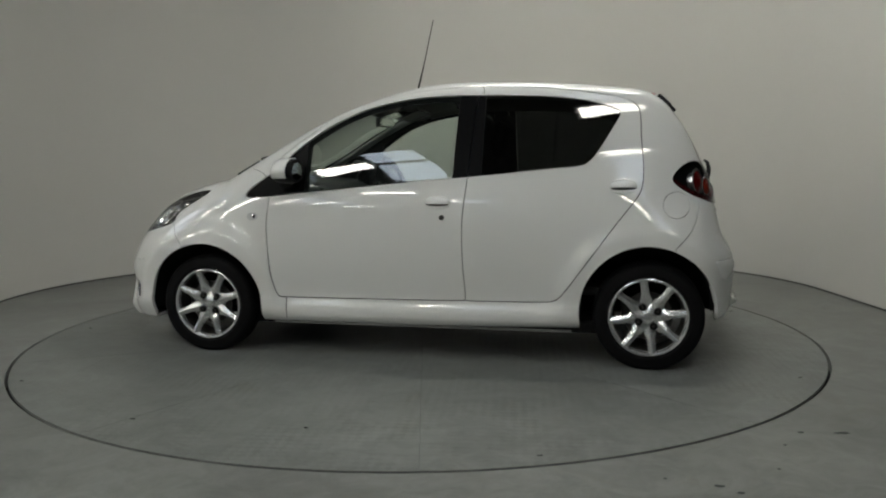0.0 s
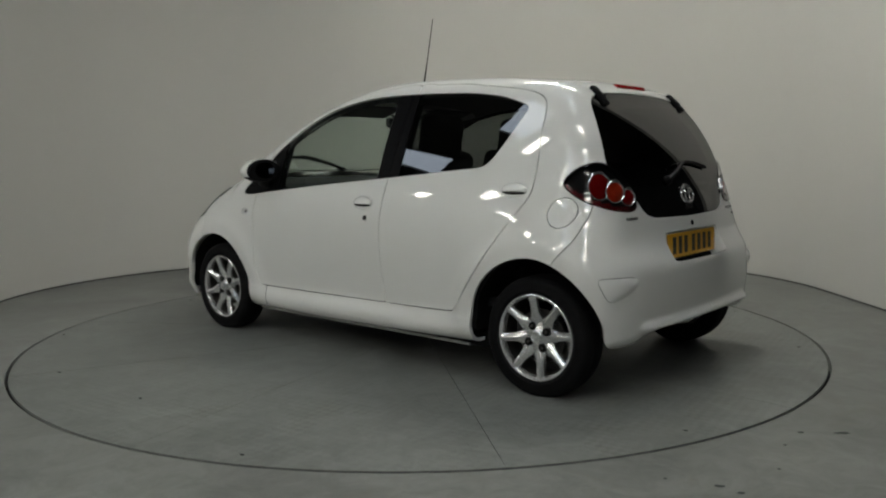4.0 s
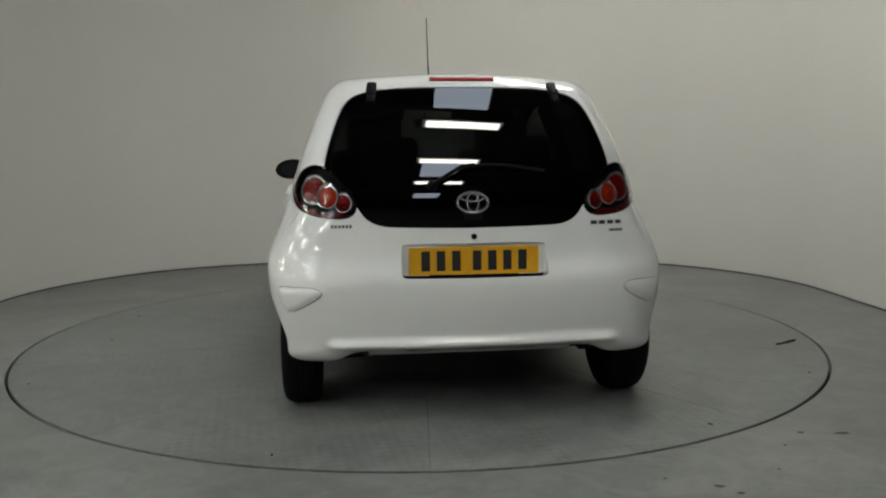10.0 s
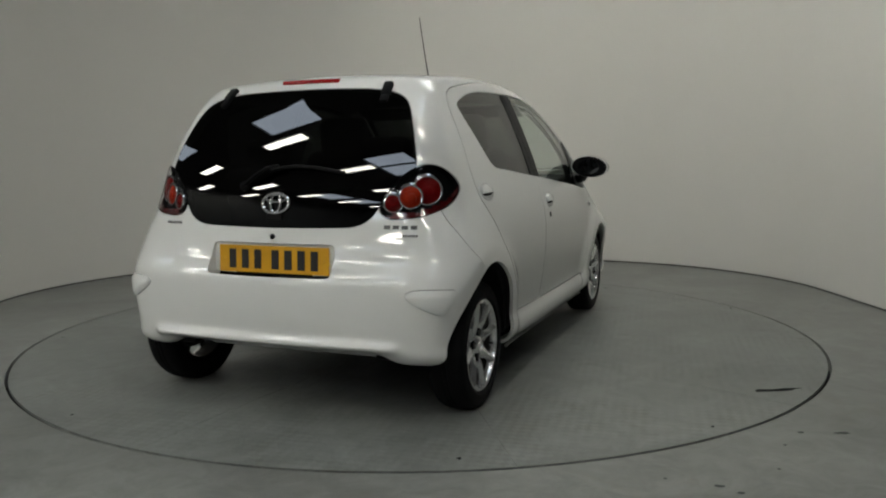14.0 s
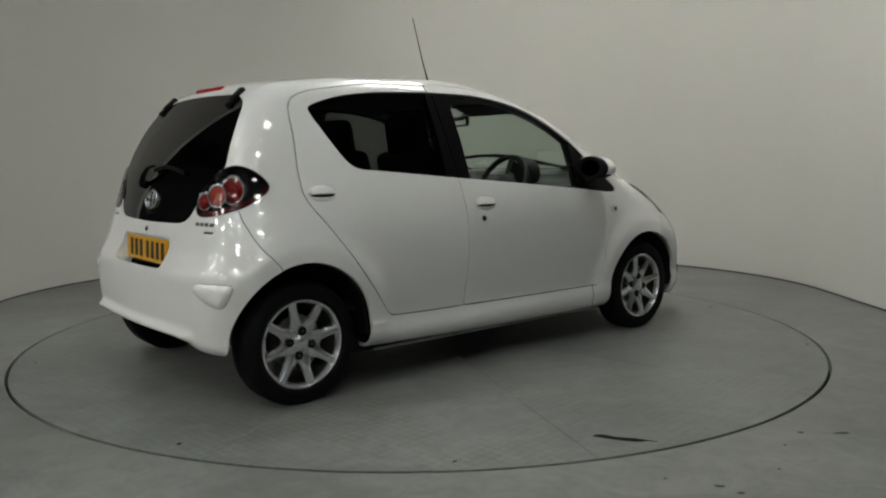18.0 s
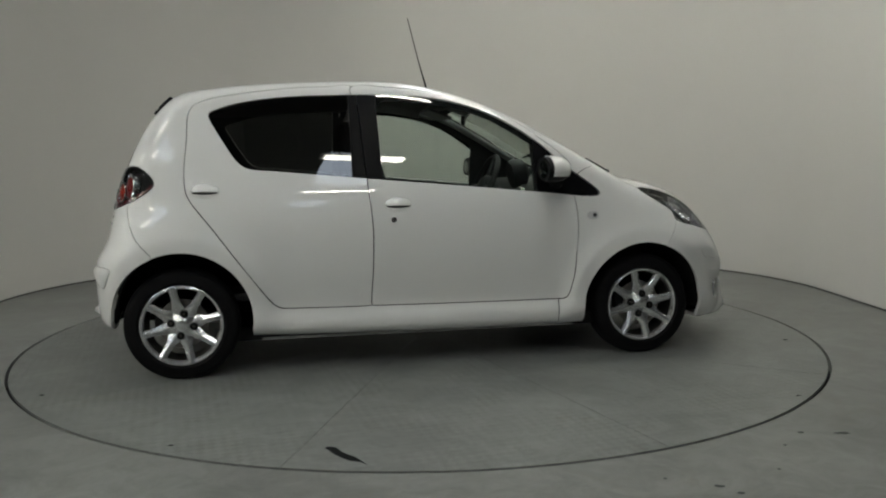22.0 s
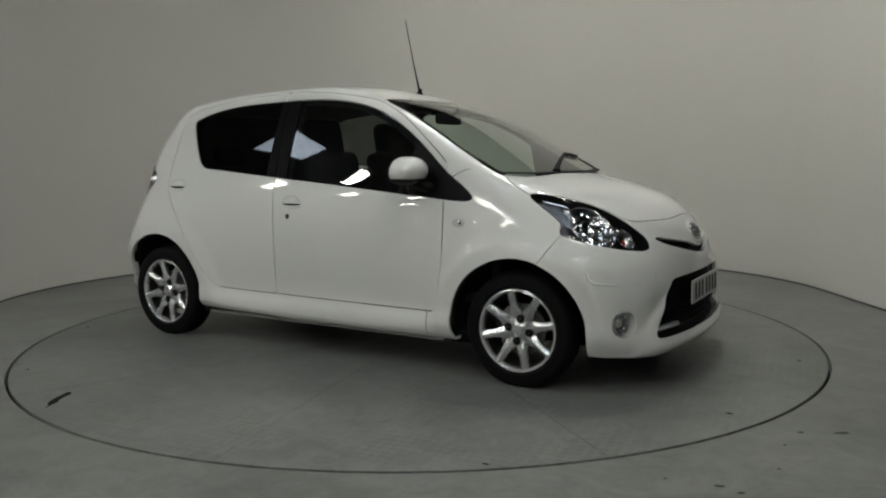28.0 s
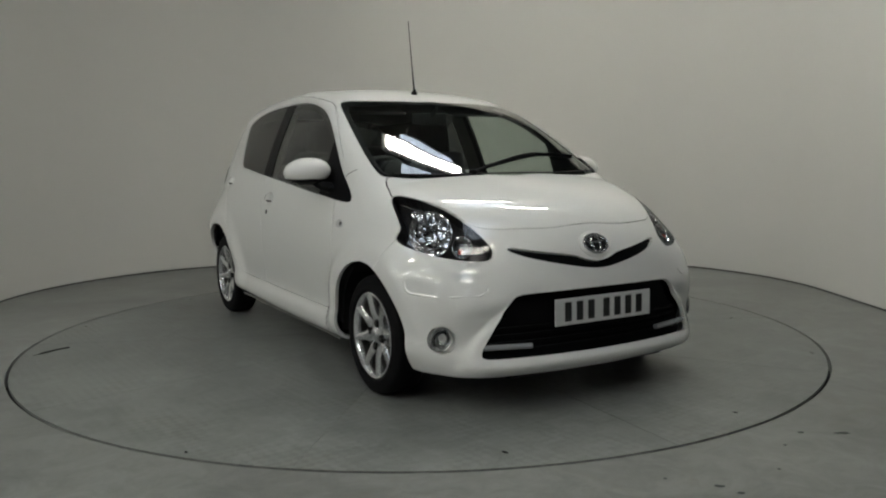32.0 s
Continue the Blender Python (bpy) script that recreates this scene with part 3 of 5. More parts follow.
        last = tb
    t.links.new(last.outputs[0], b.inputs["Normal"])
    return m


FLOOR_PAINT = floor_paint("grey floor paint", (.180, .186, .175), False)
TABLE_PAINT = floor_paint("grey turntable paint", (.177, .186, .176), True)
WALL_PAINT = paint("off-white wall paint", (.62, .612, .578), .75, grain=.03, scale=60, dirt=.07, dirt_scale=.9, bump_by=.05, spec=.3)
HALL_WALL = paint("hall cladding", (.16, .165, .17), .6, grain=.05, dirt=.1, dirt_scale=.6)
ROOF_SHEET = paint("grey roof sheeting", (.12, .12, .12), .6, grain=.05, dirt=.15, dirt_scale=.7)
PIT = paint("dark pit", (.012, .012, .012), .9)
CHIP = paint("worn chip", (.055, .062, .060), .8, grain=.5, scale=60, spec=.2)
MARK = paint("worn black scuff", (.008, .009, .009), .9, grain=.5, scale=60, spec=.1)

# floor with a round hole for the table
bm = bmesh.new()
N = 160
inner = [bm.verts.new((TABLE_R * math.cos(2 * math.pi * i / N), TABLE_R * math.sin(2 * math.pi * i / N), 0)) for i in range(N)]
lip = [bm.verts.new((v.co.x, v.co.y, -.06)) for v in inner]
outer = []
for i in range(N):
    a = 2 * math.pi * i / N
    c, s = math.cos(a), math.sin(a)
    far = min((HALL_W / abs(c)) if abs(c) > 1e-6 else 1e9, ((HALL_FRONT if s > 0 else -HALL_BACK) / abs(s)) if abs(s) > 1e-6 else 1e9)
    outer.append(bm.verts.new((far * c, far * s, 0)))
for i in range(N):
    j = (i + 1) % N
    bm.faces.new((inner[i], inner[j], outer[j], outer[i]))
    bm.faces.new((inner[i], lip[i], lip[j], inner[j]))
floor = part("floor", bm, FLOOR_PAINT)
tagged(floor, "grey painted concrete floor, stained and scuffed", "floor", kind="structure")
bm = bmesh.new()
bmesh.ops.create_cube(bm, size=1, matrix=Matrix.Translation((0, -3.5, -.16)) @ Matrix.Diagonal((HALL_W * 2.2, 26, .16, 1)))
tagged(part("ground", bm, PIT), "dark ground below the hall floor", "ground", kind="structure")

turntable = thing("turntable", "round grey steel turntable of ten sector plates", "turntable")
bm = lathe([(.10, -.05), (TABLE_R - .013, -.05), (TABLE_R - .013, -.012)], 160, "Z")
part("rim", bm, PIT, turntable, "dark edge of the turntable")
for k in range(10):
    a0, a1 = radians(31.4 + 36 * k), radians(31.4 + 36 * (k + 1))
    r1 = TABLE_R - .018
    pts = [(0.0, 0.0)] + [(r1 * math.cos(a), r1 * math.sin(a)) for a in np.linspace(a0, a1, 25)]
    mid = Vector((math.cos((a0 + a1) / 2), math.sin((a0 + a1) / 2))) * .0022
    bm = slab([(x + mid.x, y + mid.y) for x, y in pts], .012, Matrix.Translation((0, 0, -.011)), .0012)
    part("plate", bm, TABLE_PAINT, turntable)
# the black scuff and smaller chips on the table
scuff = [(-.688, -1.878), (-.662, -1.895), (-.644, -1.952), (-.621, -1.987), (-.593, -2.02), (-.555, -2.113), (-.579, -2.080), (-.599, -2.070), (-.619, -2.058), (-.648, -2.018), (-.677, -1.965), (-.696, -1.915), (-.712, -1.884)]
scuff = [(-.628 + .84 * (x + .628), -1.995 + .84 * (y + 1.995)) for x, y in scuff]
part("scuff", slab(scuff, .0012, Matrix.Translation((0, 0, .0012))), MARK, turntable, "worn black scuff mark")
rng = random.Random(4)
for x, y, s in ((.022, 1.83, .012), (.754, 1.858, .012), (1.95, -.75, .016), (1.35, -1.72, .012), (-1.9, -.95, .014), (-2.0, .72, .012), (1.62, 1.45, .012), (-1.25, -1.75, .010), (2.08, .3, .012), (-.9, 1.95, .011)):
    pts = [(x + s * rng.uniform(.5, 1.2) * math.cos(a), y + .6 * s * rng.uniform(.5, 1.2) * math.sin(a)) for a in (2 * math.pi * i / 9 for i in range(9))]
    part("paint_chip", slab(pts, .001, Matrix.Translation((0, 0, .0012))), MARK, turntable)
for x, y, s, w in ((1.418, -1.922, .010, 1), (1.568, -1.937, .012, 2.6), (.931, -2.399, .010, 2), (.98, -2.453, .008, 1.6), (1.18, -2.27, .006, 1), (.78, -2.33, .006, 1), (1.30, -2.05, .005, 1.4)):
    pts = [(x + w * s * rng.uniform(.6, 1.2) * math.cos(a), y + s * rng.uniform(.6, 1.2) * math.sin(a)) for a in (2 * math.pi * i / 10 for i in range(10))]
    tagged(part("paint_chip", slab(pts, .001, Matrix.Translation((0, 0, .0005))), CHIP), "dark chip in the grey floor paint", "floor chip", "chips in the floor paint")


# curved wall: two straight sides, a round-cornered back
def wall_line(off):
    xl, xr, yb, r = -3.16 - off, 3.09 + off, 3.32 + off, 2.1 + off
    pts = [(xl, y) for y in np.linspace(.45, yb - r, 3)]
    pts += [(xl + r - r * math.cos(a), yb - r + r * math.sin(a)) for a in np.linspace(0, math.pi / 2, 25)[1:]]
    pts += [(xr - r + r * math.sin(a), yb - r + r * math.cos(a)) for a in np.linspace(0, math.pi / 2, 25)]
    pts += [(xr, y) for y in np.linspace(yb - r, .1, 6)[1:]]
    return pts


WALL_H = 3.3
bm = bmesh.new()
sheets = []
for off in (0, .12):
    line = wall_line(off)
    sheets.append([[bm.verts.new((x, y, z)) for x, y in line] for z in (0, WALL_H)])
(a0, a1), (b0, b1) = sheets
for i in range(len(a0) - 1):
    bm.faces.new((a0[i], a0[i + 1], a1[i + 1], a1[i]))
    bm.faces.new((b0[i + 1], b0[i], b1[i], b1[i + 1]))
    bm.faces.new((a1[i], a1[i + 1], b1[i + 1], b1[i]))
for i in (0, -1):
    bm.faces.new((a0[i], a1[i], b1[i], b0[i]))
curved = part("wall_curved", bm, WALL_PAINT, smooth=True)
tagged(curved, "curved off-white studio wall behind the turntable", "wall", kind="structure")
bm = bmesh.new()
line = wall_line(-.006)
low = [[bm.verts.new((x, y, z)) for x, y in line] for z in (.001, .012)]
back = [bm.verts.new((x, y, .012)) for x, y in wall_line(.003)]
for i in range(len(line) - 1):
    bm.faces.new((low[0][i], low[0][i + 1], low[1][i + 1], low[1][i]))
    bm.faces.new((low[1][i], low[1][i + 1], back[i + 1], back[i]))
tagged(part("baseboard", bm, paint("dark base strip", (.06, .062, .06), .6, grain=.2)), "thin dark strip at the foot of the wall", "baseboard", kind="structure")

# hall round it
for name, size, at in (("wall_left", (.2, HALL_FRONT - HALL_BACK, HALL_H), (-HALL_W - .1, (HALL_FRONT + HALL_BACK) / 2, HALL_H / 2)),
                       ("wall_right", (.2, HALL_FRONT - HALL_BACK, HALL_H), (HALL_W + .1, (HALL_FRONT + HALL_BACK) / 2, HALL_H / 2)),
                       ("wall_far", (2 * HALL_W, .2, HALL_H), (0, HALL_FRONT + .1, HALL_H / 2)),
                       ("wall_behind", (2 * HALL_W, .2, HALL_H), (0, HALL_BACK - .1, HALL_H / 2))):
    tagged(part(name, box(size, at), HALL_WALL), "plain grey clad wall of the hall", "wall", kind="structure")

OVER_GLOW = glow("bright strip lamp tube", (.985, .957, .852), OVERHEAD)
SIDE_GLOW = glow("side bay lamp tube", (.985, .957, .852), SIDE_LAMPS)
STRIP_GLOW = glow("strip lamp tube", (.985, .957, .852), STRIP)
SKY_PANEL = glow("translucent rooflight", (.74, .85, 1.0), ROOFLIGHT)
LAMP_BODY = paint("white lamp housing", (.7, .7, .68), .5)
COLUMNS = (-6.3, -3.5, .75)
ROWS = (1.2, -2.95, -4.5, -6.0)
SIDE_ROWS = (-2.35, -4.2, -6.0, -7.8)
CEIL = 4.3
# ceiling sheet with openings for the rooflights
bm = bmesh.new()
edges_x = [-HALL_W, -6.85, -5.75, -3.75, -2.95, -2.6, -2.1, .35, 1.05, HALL_W]
PANE_ROWS = {1: (1, 3, 11), 3: (1, 10), 4: (1, 6, 7, 10), 5: (6, 7), 7: (1, 5, 6, 9, 10, 13, 15)}     # glazed rows of each column
edges_y = [HALL_BACK, -9.0, -7.8, -7.4, -6.2, -5.85, -5.2, -4.5, -3.9, -2.55, -2.05, -1.4, -.5, .1, 1.1, 1.42, 1.65, HALL_FRONT]
panes = []
for i in range(len(edges_x) - 1):
    for j in range(len(edges_y) - 1):
        x0, x1, y0, y1 = edges_x[i], edges_x[i + 1], edges_y[j], edges_y[j + 1]
        if j in PANE_ROWS.get(i, ()):
            panes.append((x0, x1, y0, y1))
            continue
        bm.faces.new([bm.verts.new(v) for v in ((x0, y0, CEIL), (x1, y0, CEIL), (x1, y1, CEIL), (x0, y1, CEIL))])
bmesh.ops.remove_doubles(bm, verts=bm.verts, dist=1e-4)
made = bmesh.ops.extrude_face_region(bm, geom=list(bm.faces))
bmesh.ops.translate(bm, verts=[v for v in made["geom"] if isinstance(v, bmesh.types.BMVert)], vec=(0, 0, .12))
tagged(part("ceiling", bm, ROOF_SHEET), "grey profiled roof sheeting of the hall", "ceiling", kind="structure")
for k, (x0, x1, y0, y1) in enumerate(panes):
    light = part("window_%d" % (k + 1), box((x1 - x0, y1 - y0, .02), ((x0 + x1) / 2, (y0 + y1) / 2, CEIL + .06)), SKY_PANEL)
    tagged(light, "bluish translucent rooflight panel", "rooflight", "rooflights", "structure")
    for y in [y1] if abs(y1 + 4.5) < .01 else np.arange(y0 + .9, y1 - .3, .9):
        part("window_bar", box((x1 - x0, .06, .05), ((x0 + x1) / 2, y, CEIL + .025)), ROOF_SHEET, light)

def strip_light(x, y, tube_glow):
    lamp = thing("strip_light", "white ceiling strip light with a warm diffuser", "strip light", pose(x, y, CEIL - .25), "ceiling strip lights")
    part("housing", box((1.06, .28, .05), (0, 0, .05), .01), LAMP_BODY, lamp)
    part("diffuser", box((.96, .21, .02), (0, 0, .016), .008), tube_glow, lamp, "glowing warm white diffuser")
    for u in (-.45, .45):
        part("hanger", tube([(u, 0, .07), (u, 0, .26)], .006, 6), STEEL, lamp)
    return lamp


over_lamp = strip_light(.62, ROWS[0], OVER_GLOW)
# unseen second lamp, added for the floor shadow close to the car
copy_thing(over_lamp, pose(1.45, .10, CEIL - .25))
main_lamp = strip_light(COLUMNS[2], ROWS[1], STRIP_GLOW)
for y in ROWS[2:]:
    copy_thing(main_lamp, pose(COLUMNS[2], y, CEIL - .25))
side_lamp = strip_light(COLUMNS[1], SIDE_ROWS[0], SIDE_GLOW)
for y in SIDE_ROWS[2:]:
    copy_thing(side_lamp, pose(COLUMNS[1], y, CEIL - .25))
copy_thing(main_lamp, pose(-3.3, -4.2, CEIL - .25))
for y in SIDE_ROWS + (-9.6,):
    copy_thing(side_lamp, pose(COLUMNS[0], y, CEIL - .25))
for y in (-1.5, -3.1, -4.9):
    copy_thing(side_lamp, pose(-8.2, y, CEIL - .25))
# ---- the car ----
CAR_AT = Matrix.Translation((-.1337, -.059, 0))     # the car's middle on the table, with the table at rest


def drop(p, d, far=1.0):
    """Where a line from p along d first meets the skin, and the outward normal there."""
    s = np.linspace(0, far, 800)
    q = np.array(p)[None] + s[:, None] * np.array(d, float)[None]
    i = int(np.argmax(field(q) < 0))
    n = slope(q[i][None])[0]
    return Vector(q[i]), Vector(n).normalized()


def side_at(x, z, s=1):
    p, n = drop((x, .95, z), (0, -1, 0))
    return Vector((p.x, s * p.y, p.z)), Vector((n.x, s * n.y, n.z))


def front_at(y, z):
    return drop((2.0, y, z), (-1, 0, 0), 1.2)


def rear_at(y, z):
    return drop((-1.8, y, z), (1, 0, 0), 1.2)


def top_at(x, y):
    return drop((x, y, 1.6), (0, 0, -1), 1.2)


def stand(p, n, up=(0, 0, 1)):
    """A frame at p with z along the normal and y as near to up as it goes."""
    z = Vector(n).normalized()
    x = Vector(up).cross(z).normalized()
    y = z.cross(x)
    return Matrix((( x.x, y.x, z.x, p[0]), (x.y, y.y, z.y, p[1]), (x.z, y.z, z.z, p[2]), (0, 0, 0, 1)))


car = thing("car", "white five-door hatchback with silver alloy wheels and tinted rear windows", "car", CAR_AT)

cross_panel("body_shell", ("body",), WHITE, car, "gloss white body", right_more=("fuel_flap",))
bumper_f = cross_panel("front_bumper", ("front_bumper",), WHITE, car, skirt=.018, gap=.001)
bumper_r = cross_panel("rear_bumper", ("rear_bumper",), WHITE, car, skirt=.018, gap=.001)
cross_panel("hood", ("hood",), WHITE, car, gap=.003, skirt=.03)
screen = cross_panel("windscreen", ("windscreen",), SCREEN, car, "clear windscreen", gap=.001, skirt=0)
# the screen is one evenly bent pane: its normals follow the roof's own curve, not the joints round it
even = []
for x, y, _ in (v.co for v in screen.data.vertices):
    lean = (curve(np.array([x + .02]), ROOF)[0] - curve(np.array([x - .02]), ROOF)[0]) / .04
    even.append(Vector((-lean, 2 * .125 * y, 1)).normalized())
screen.data.polygons.foreach_set("use_smooth", [True] * len(screen.data.polygons))
screen.data.normals_split_custom_set_from_vertices(even)
def near_edge(c):
    """The black printed border of the screen: head and sides."""
    y = np.abs(c[:, 1])
    return (c[:, 0] < .385) | (y > np.interp(c[:, 0], [.36, .556, .797, .95], [.545, .59, .628, .642]) - .030)


cross_panel("screen_border", ("windscreen",), BLACK_MATT, screen, "black printed border", gap=.002, skirt=0, sink=.003, keep=near_edge)
hatch = cross_panel("rear_window", ("rear_glass",), REAR_TINT, car, "dark tinted rear window hatch", gap=.001, skirt=0, sink=.002)
# the hatch is one bent pane: its tilt eases evenly from the head to the upright foot
even = []
for x, y, z in (v.co for v in hatch.data.vertices):
    tilt = float(np.interp(z, [.77, .85, .92, 1.01, 1.10, 1.19, 1.25, 1.33], [.05, .19, .31, .405, .50, .597, .66, .70]))
    even.append(Vector((-1, .24 * y, tilt)).normalized())
hatch.data.normals_split_custom_set_from_vertices(even)
doors_f = side_panels("front_door", ("front_door",), WHITE, (car, car))
doors_r = side_panels("rear_door", ("rear_door",), WHITE, (car, car))


def loose_pieces(region):
    """Masks of the separate patches of a region, the largest first."""
    q = QUADS[QLAB == NAMES.index(region)]
    patch = np.arange(QUADS.max() + 1)
    while True:
        low = patch[q].min(1)
        np.minimum.at(patch, q.ravel(), np.repeat(low, 4))
        if (patch[q].min(1) == patch[q].max(1)).all():
            break
    ids, count = np.unique(patch[q[:, 0]], return_counts=True)
    return [patch[q[:, 0]] == i for i in ids[np.argsort(-count)]]


for region, owners in (("trim_front", doors_f), ("trim_rear", doors_r)):
    for k, piece in enumerate(loose_pieces(region)):
        if piece.sum() > 8:
            side_panels("window_trim" if k else "window_frame", (region,), PILLAR, owners, "black window trim", sink=.001, keep=lambda c, piece=piece: piece)
for pane in side_panels("window_glass", ("front_glass",), CLEAR, doors_f, "clear side glass", skirt=0, gap=.0, sink=.004):
    # the pane bends less along the car than the skin round it
    bend = slope(np.array([v.co for v in pane.data.vertices]))
    bend /= np.linalg.norm(bend, axis=1)[:, None]
    bend[:, 0] = np.minimum(bend[:, 0], .019)
    bend[:, 2] = np.minimum(bend[:, 2], .350)
    pane.data.normals_split_custom_set_from_vertices([tuple(v) for v in bend.tolist()])
side_panels("window_glass", ("rear_door_glass",), TINTED, doors_r, "dark tinted side glass", skirt=0, gap=.0, sink=.004)
def under_frame(c):
    """The black inner frame seen through the edge of the front door's glass."""
    _, d = nearest(c @ SIDE_VIEW.T, smooth_loop(DLO))
    corner = (c[:, 0] < -.145) & (c[:, 2] > 1.275) & (np.hypot(c[:, 0] + .145, c[:, 2] - 1.275) > .06)
    return ((d < .030) & (c[:, 2] > 1.0)) | corner


side_panels("inner_frame", ("front_glass",), BLACK_MATT, doors_f, "black inner window frame", skirt=0, gap=0, sink=.009, keep=under_frame)
p, f, _ = half_panel(("fuel_flap",), gap=.001)
true_normals(mesh_of("fuel_flap", p, f, WHITE, car, "round white fuel flap"))
cross_panel("plate_recess", ("plate_recess",), WHITE, bumper_r, flat_x=-1.527, gap=0, skirt=0)
rim_p, rim_f, _ = half_panel(("plate_recess",), gap=0, skirt=.078)          # the walls of the recess
rim_f = rim_f[int((QLAB == NAMES.index("plate_recess")).sum()):]
rim_q, rim_g = mirrored(rim_p, rim_f)
mesh_of("recess_wall", np.concatenate([rim_p, rim_q]), np.concatenate([rim_f, rim_g + len(rim_p)]), WHITE, bumper_r)
pad_p, pad_f, _ = half_panel(("rear_pad",), gap=.0012, skirt=.016)
_, inset = nearest(pad_p @ REAR_CORNER.T, REGIONS[NAMES.index("rear_pad")][2])
swell = np.clip(inset / .030, 0, 1)
out = slope(pad_p)
pad_p = pad_p + out / np.linalg.norm(out, axis=1)[:, None] * (.004 + .010 * swell * (2 - swell))[:, None]      # a pad swollen towards its middle
mesh_of("bumper_pad", pad_p, pad_f, WHITE, bumper_r, "raised white corner pad")
mesh_of("bumper_pad", *mirrored(pad_p, pad_f), WHITE, bumper_r, "raised white corner pad")
cross_panel("upper_grille", ("grille_upper",), BLACK_MATT, bumper_f, "black upper grille slot", sink=.022, skirt=0, gap=0)
cross_panel("lower_grille", ("grille_lower",), BLACK_MATT, bumper_f, "black lower grille", sink=.045, skirt=0, gap=0)
side_panels("fog_recess", ("fog_bowl",), WHITE, (bumper_f, bumper_f), sink=.038, skirt=-.038, gap=0)


# wheels
HUB_Z = .262


def wheel_parts(parent, phase):
    """A tyre pressed flat where it stands, a rim lip, eight ridged spokes, four bolts between them."""
    tyre = [(.186, -.066), (.196, -.073), (.212, -.077), (.235, -.0785), (.250, -.073), (.260, -.064), (.2655, -.052), (.268, -.040), (.268, -.014), (.2645, -.012), (.2645, -.008), (.268, -.006),
            (.268, .006), (.2645, .008), (.2645, .012), (.268, .014), (.268, .040), (.2655, .052), (.260, .064), (.250, .073), (.235, .0785), (.212, .077), (.209, .0785), (.205, .0785), (.202, .0755), (.196, .073), (.188, .066), (.182, .03), (.182, -.03)]
    bm = lathe(tyre, 96, "Y", closed=True)
    for v in bm.verts:
        v.co.z = max(v.co.z, -HUB_Z + .0015)
    part("tyre", bm, RUBBER, parent, "black rubber tyre", True)
    rim = [(.1880, .066), (.1915, .070), (.1915, .0735), (.1885, .0750), (.1835, .0735), (.1800, .067), (.1785, .046), (.1745, .046), (.1755, .060), (.1790, .069)]
    part("barrel", lathe([(.1780, .0455), (.168, -.05), (.163, -.05), (.1735, .0455)], 48, "Y", closed=True), STEEL, parent, "dark inside of the rim", True)
    hoop = part("rim", lathe(rim, 96, "Y", closed=True), LIP, parent, "bright silver rim edge", True)
    for k in range(8):
        a = radians(45 * k + phase)
        bm = bmesh.new()
        rows = []
        for r, w, y, h in ((.022, .0120, .047, .020), (.050, .0205, .0475, .022), (.066, .0265, .0495, .024), (.082, .0295, .0525, .024), (.096, .0235, .0555, .024), (.115, .0195, .058, .023), (.140, .0180, .061, .021), (.165, .0185, .0645, .020), (.1815, .0205, .0665, .018)):
            peak = .002 if r < .06 else .005 if r < .09 else .0085
            row = [(-w * 1.06, y - h), (-w, y - .0055), (-w * .86, y - .0035), (-w * .10, y + peak), (w * .10, y + peak), (w * .86, y - .0035), (w, y - .0055), (w * 1.06, y - h)]
            rows.append([bm.verts.new((r * math.cos(a) - u * math.sin(a), v, r * math.sin(a) + u * math.cos(a))) for u, v in row])
        for p0, p1 in zip(rows, rows[1:]):
            for i in range(7):
                bm.faces.new((p0[i], p0[i + 1], p1[i + 1], p1[i]))
            bm.faces.new((p0[7], p0[0], p1[0], p1[7]))
        bm.faces.new(rows[0])
        bm.faces.new(rows[-1])
        part("spoke", bm, ALLOY, hoop, "ridged silver spoke", smooth=True)
    part("hub", lathe([(.03, .020), (.070, .022), (.072, .040), (.064, .047), (.040, .050), (.034, .056), (.028, .0615), (.020, .064), (.001, .0655)], 40, "Y"), ALLOY, parent, smooth=True)
    part("hub_cap_ring", lathe([(.0265, .0615), (.0250, .0650), (.0235, .0648), (.0230, .0635)], 32, "Y", closed=True), CHROME, parent, "bright ring of the hub cap", True)
    for k in range(4):
        a = radians(90 * k + phase + 22.5)
        at = (.053 * math.cos(a), 0, .053 * math.sin(a))
        part("bolt_hole", lathe([(.0175, .040), (.0175, .0560), (.0150, .0570), (.0140, .0540), (.0005, .0540)], 18, "Y", at), BLACK_MATT, parent)
        part("wheel_bolt", lathe([(.0078, .047), (.0078, .0575), (.0055, .0590)], 6, "Y", at), STEEL, parent)
    part("brake_disc", lathe([(.04, .005), (.118, .005), (.118, .018), (.07, .018), (.068, .030), (.04, .030)], 48, "Y", closed=True), paint("brake disc", (.20, .19, .18), .4, metal=.8, grain=.2, dirt=.4, dirt_scale=25) if phase > 60 else STEEL, parent, smooth=True)
    part("brake_caliper", box((.05, .05, .10), (.105, .0, .02), .01), UNDER, parent)
    part("valve", tube([(.166 * math.cos(radians(phase + 112)), .050, .166 * math.sin(radians(phase + 112))), (.158 * math.cos(radians(phase + 112)), .064, .158 * math.sin(radians(phase + 112)))], .004, 8), BLACK_MATT, parent)


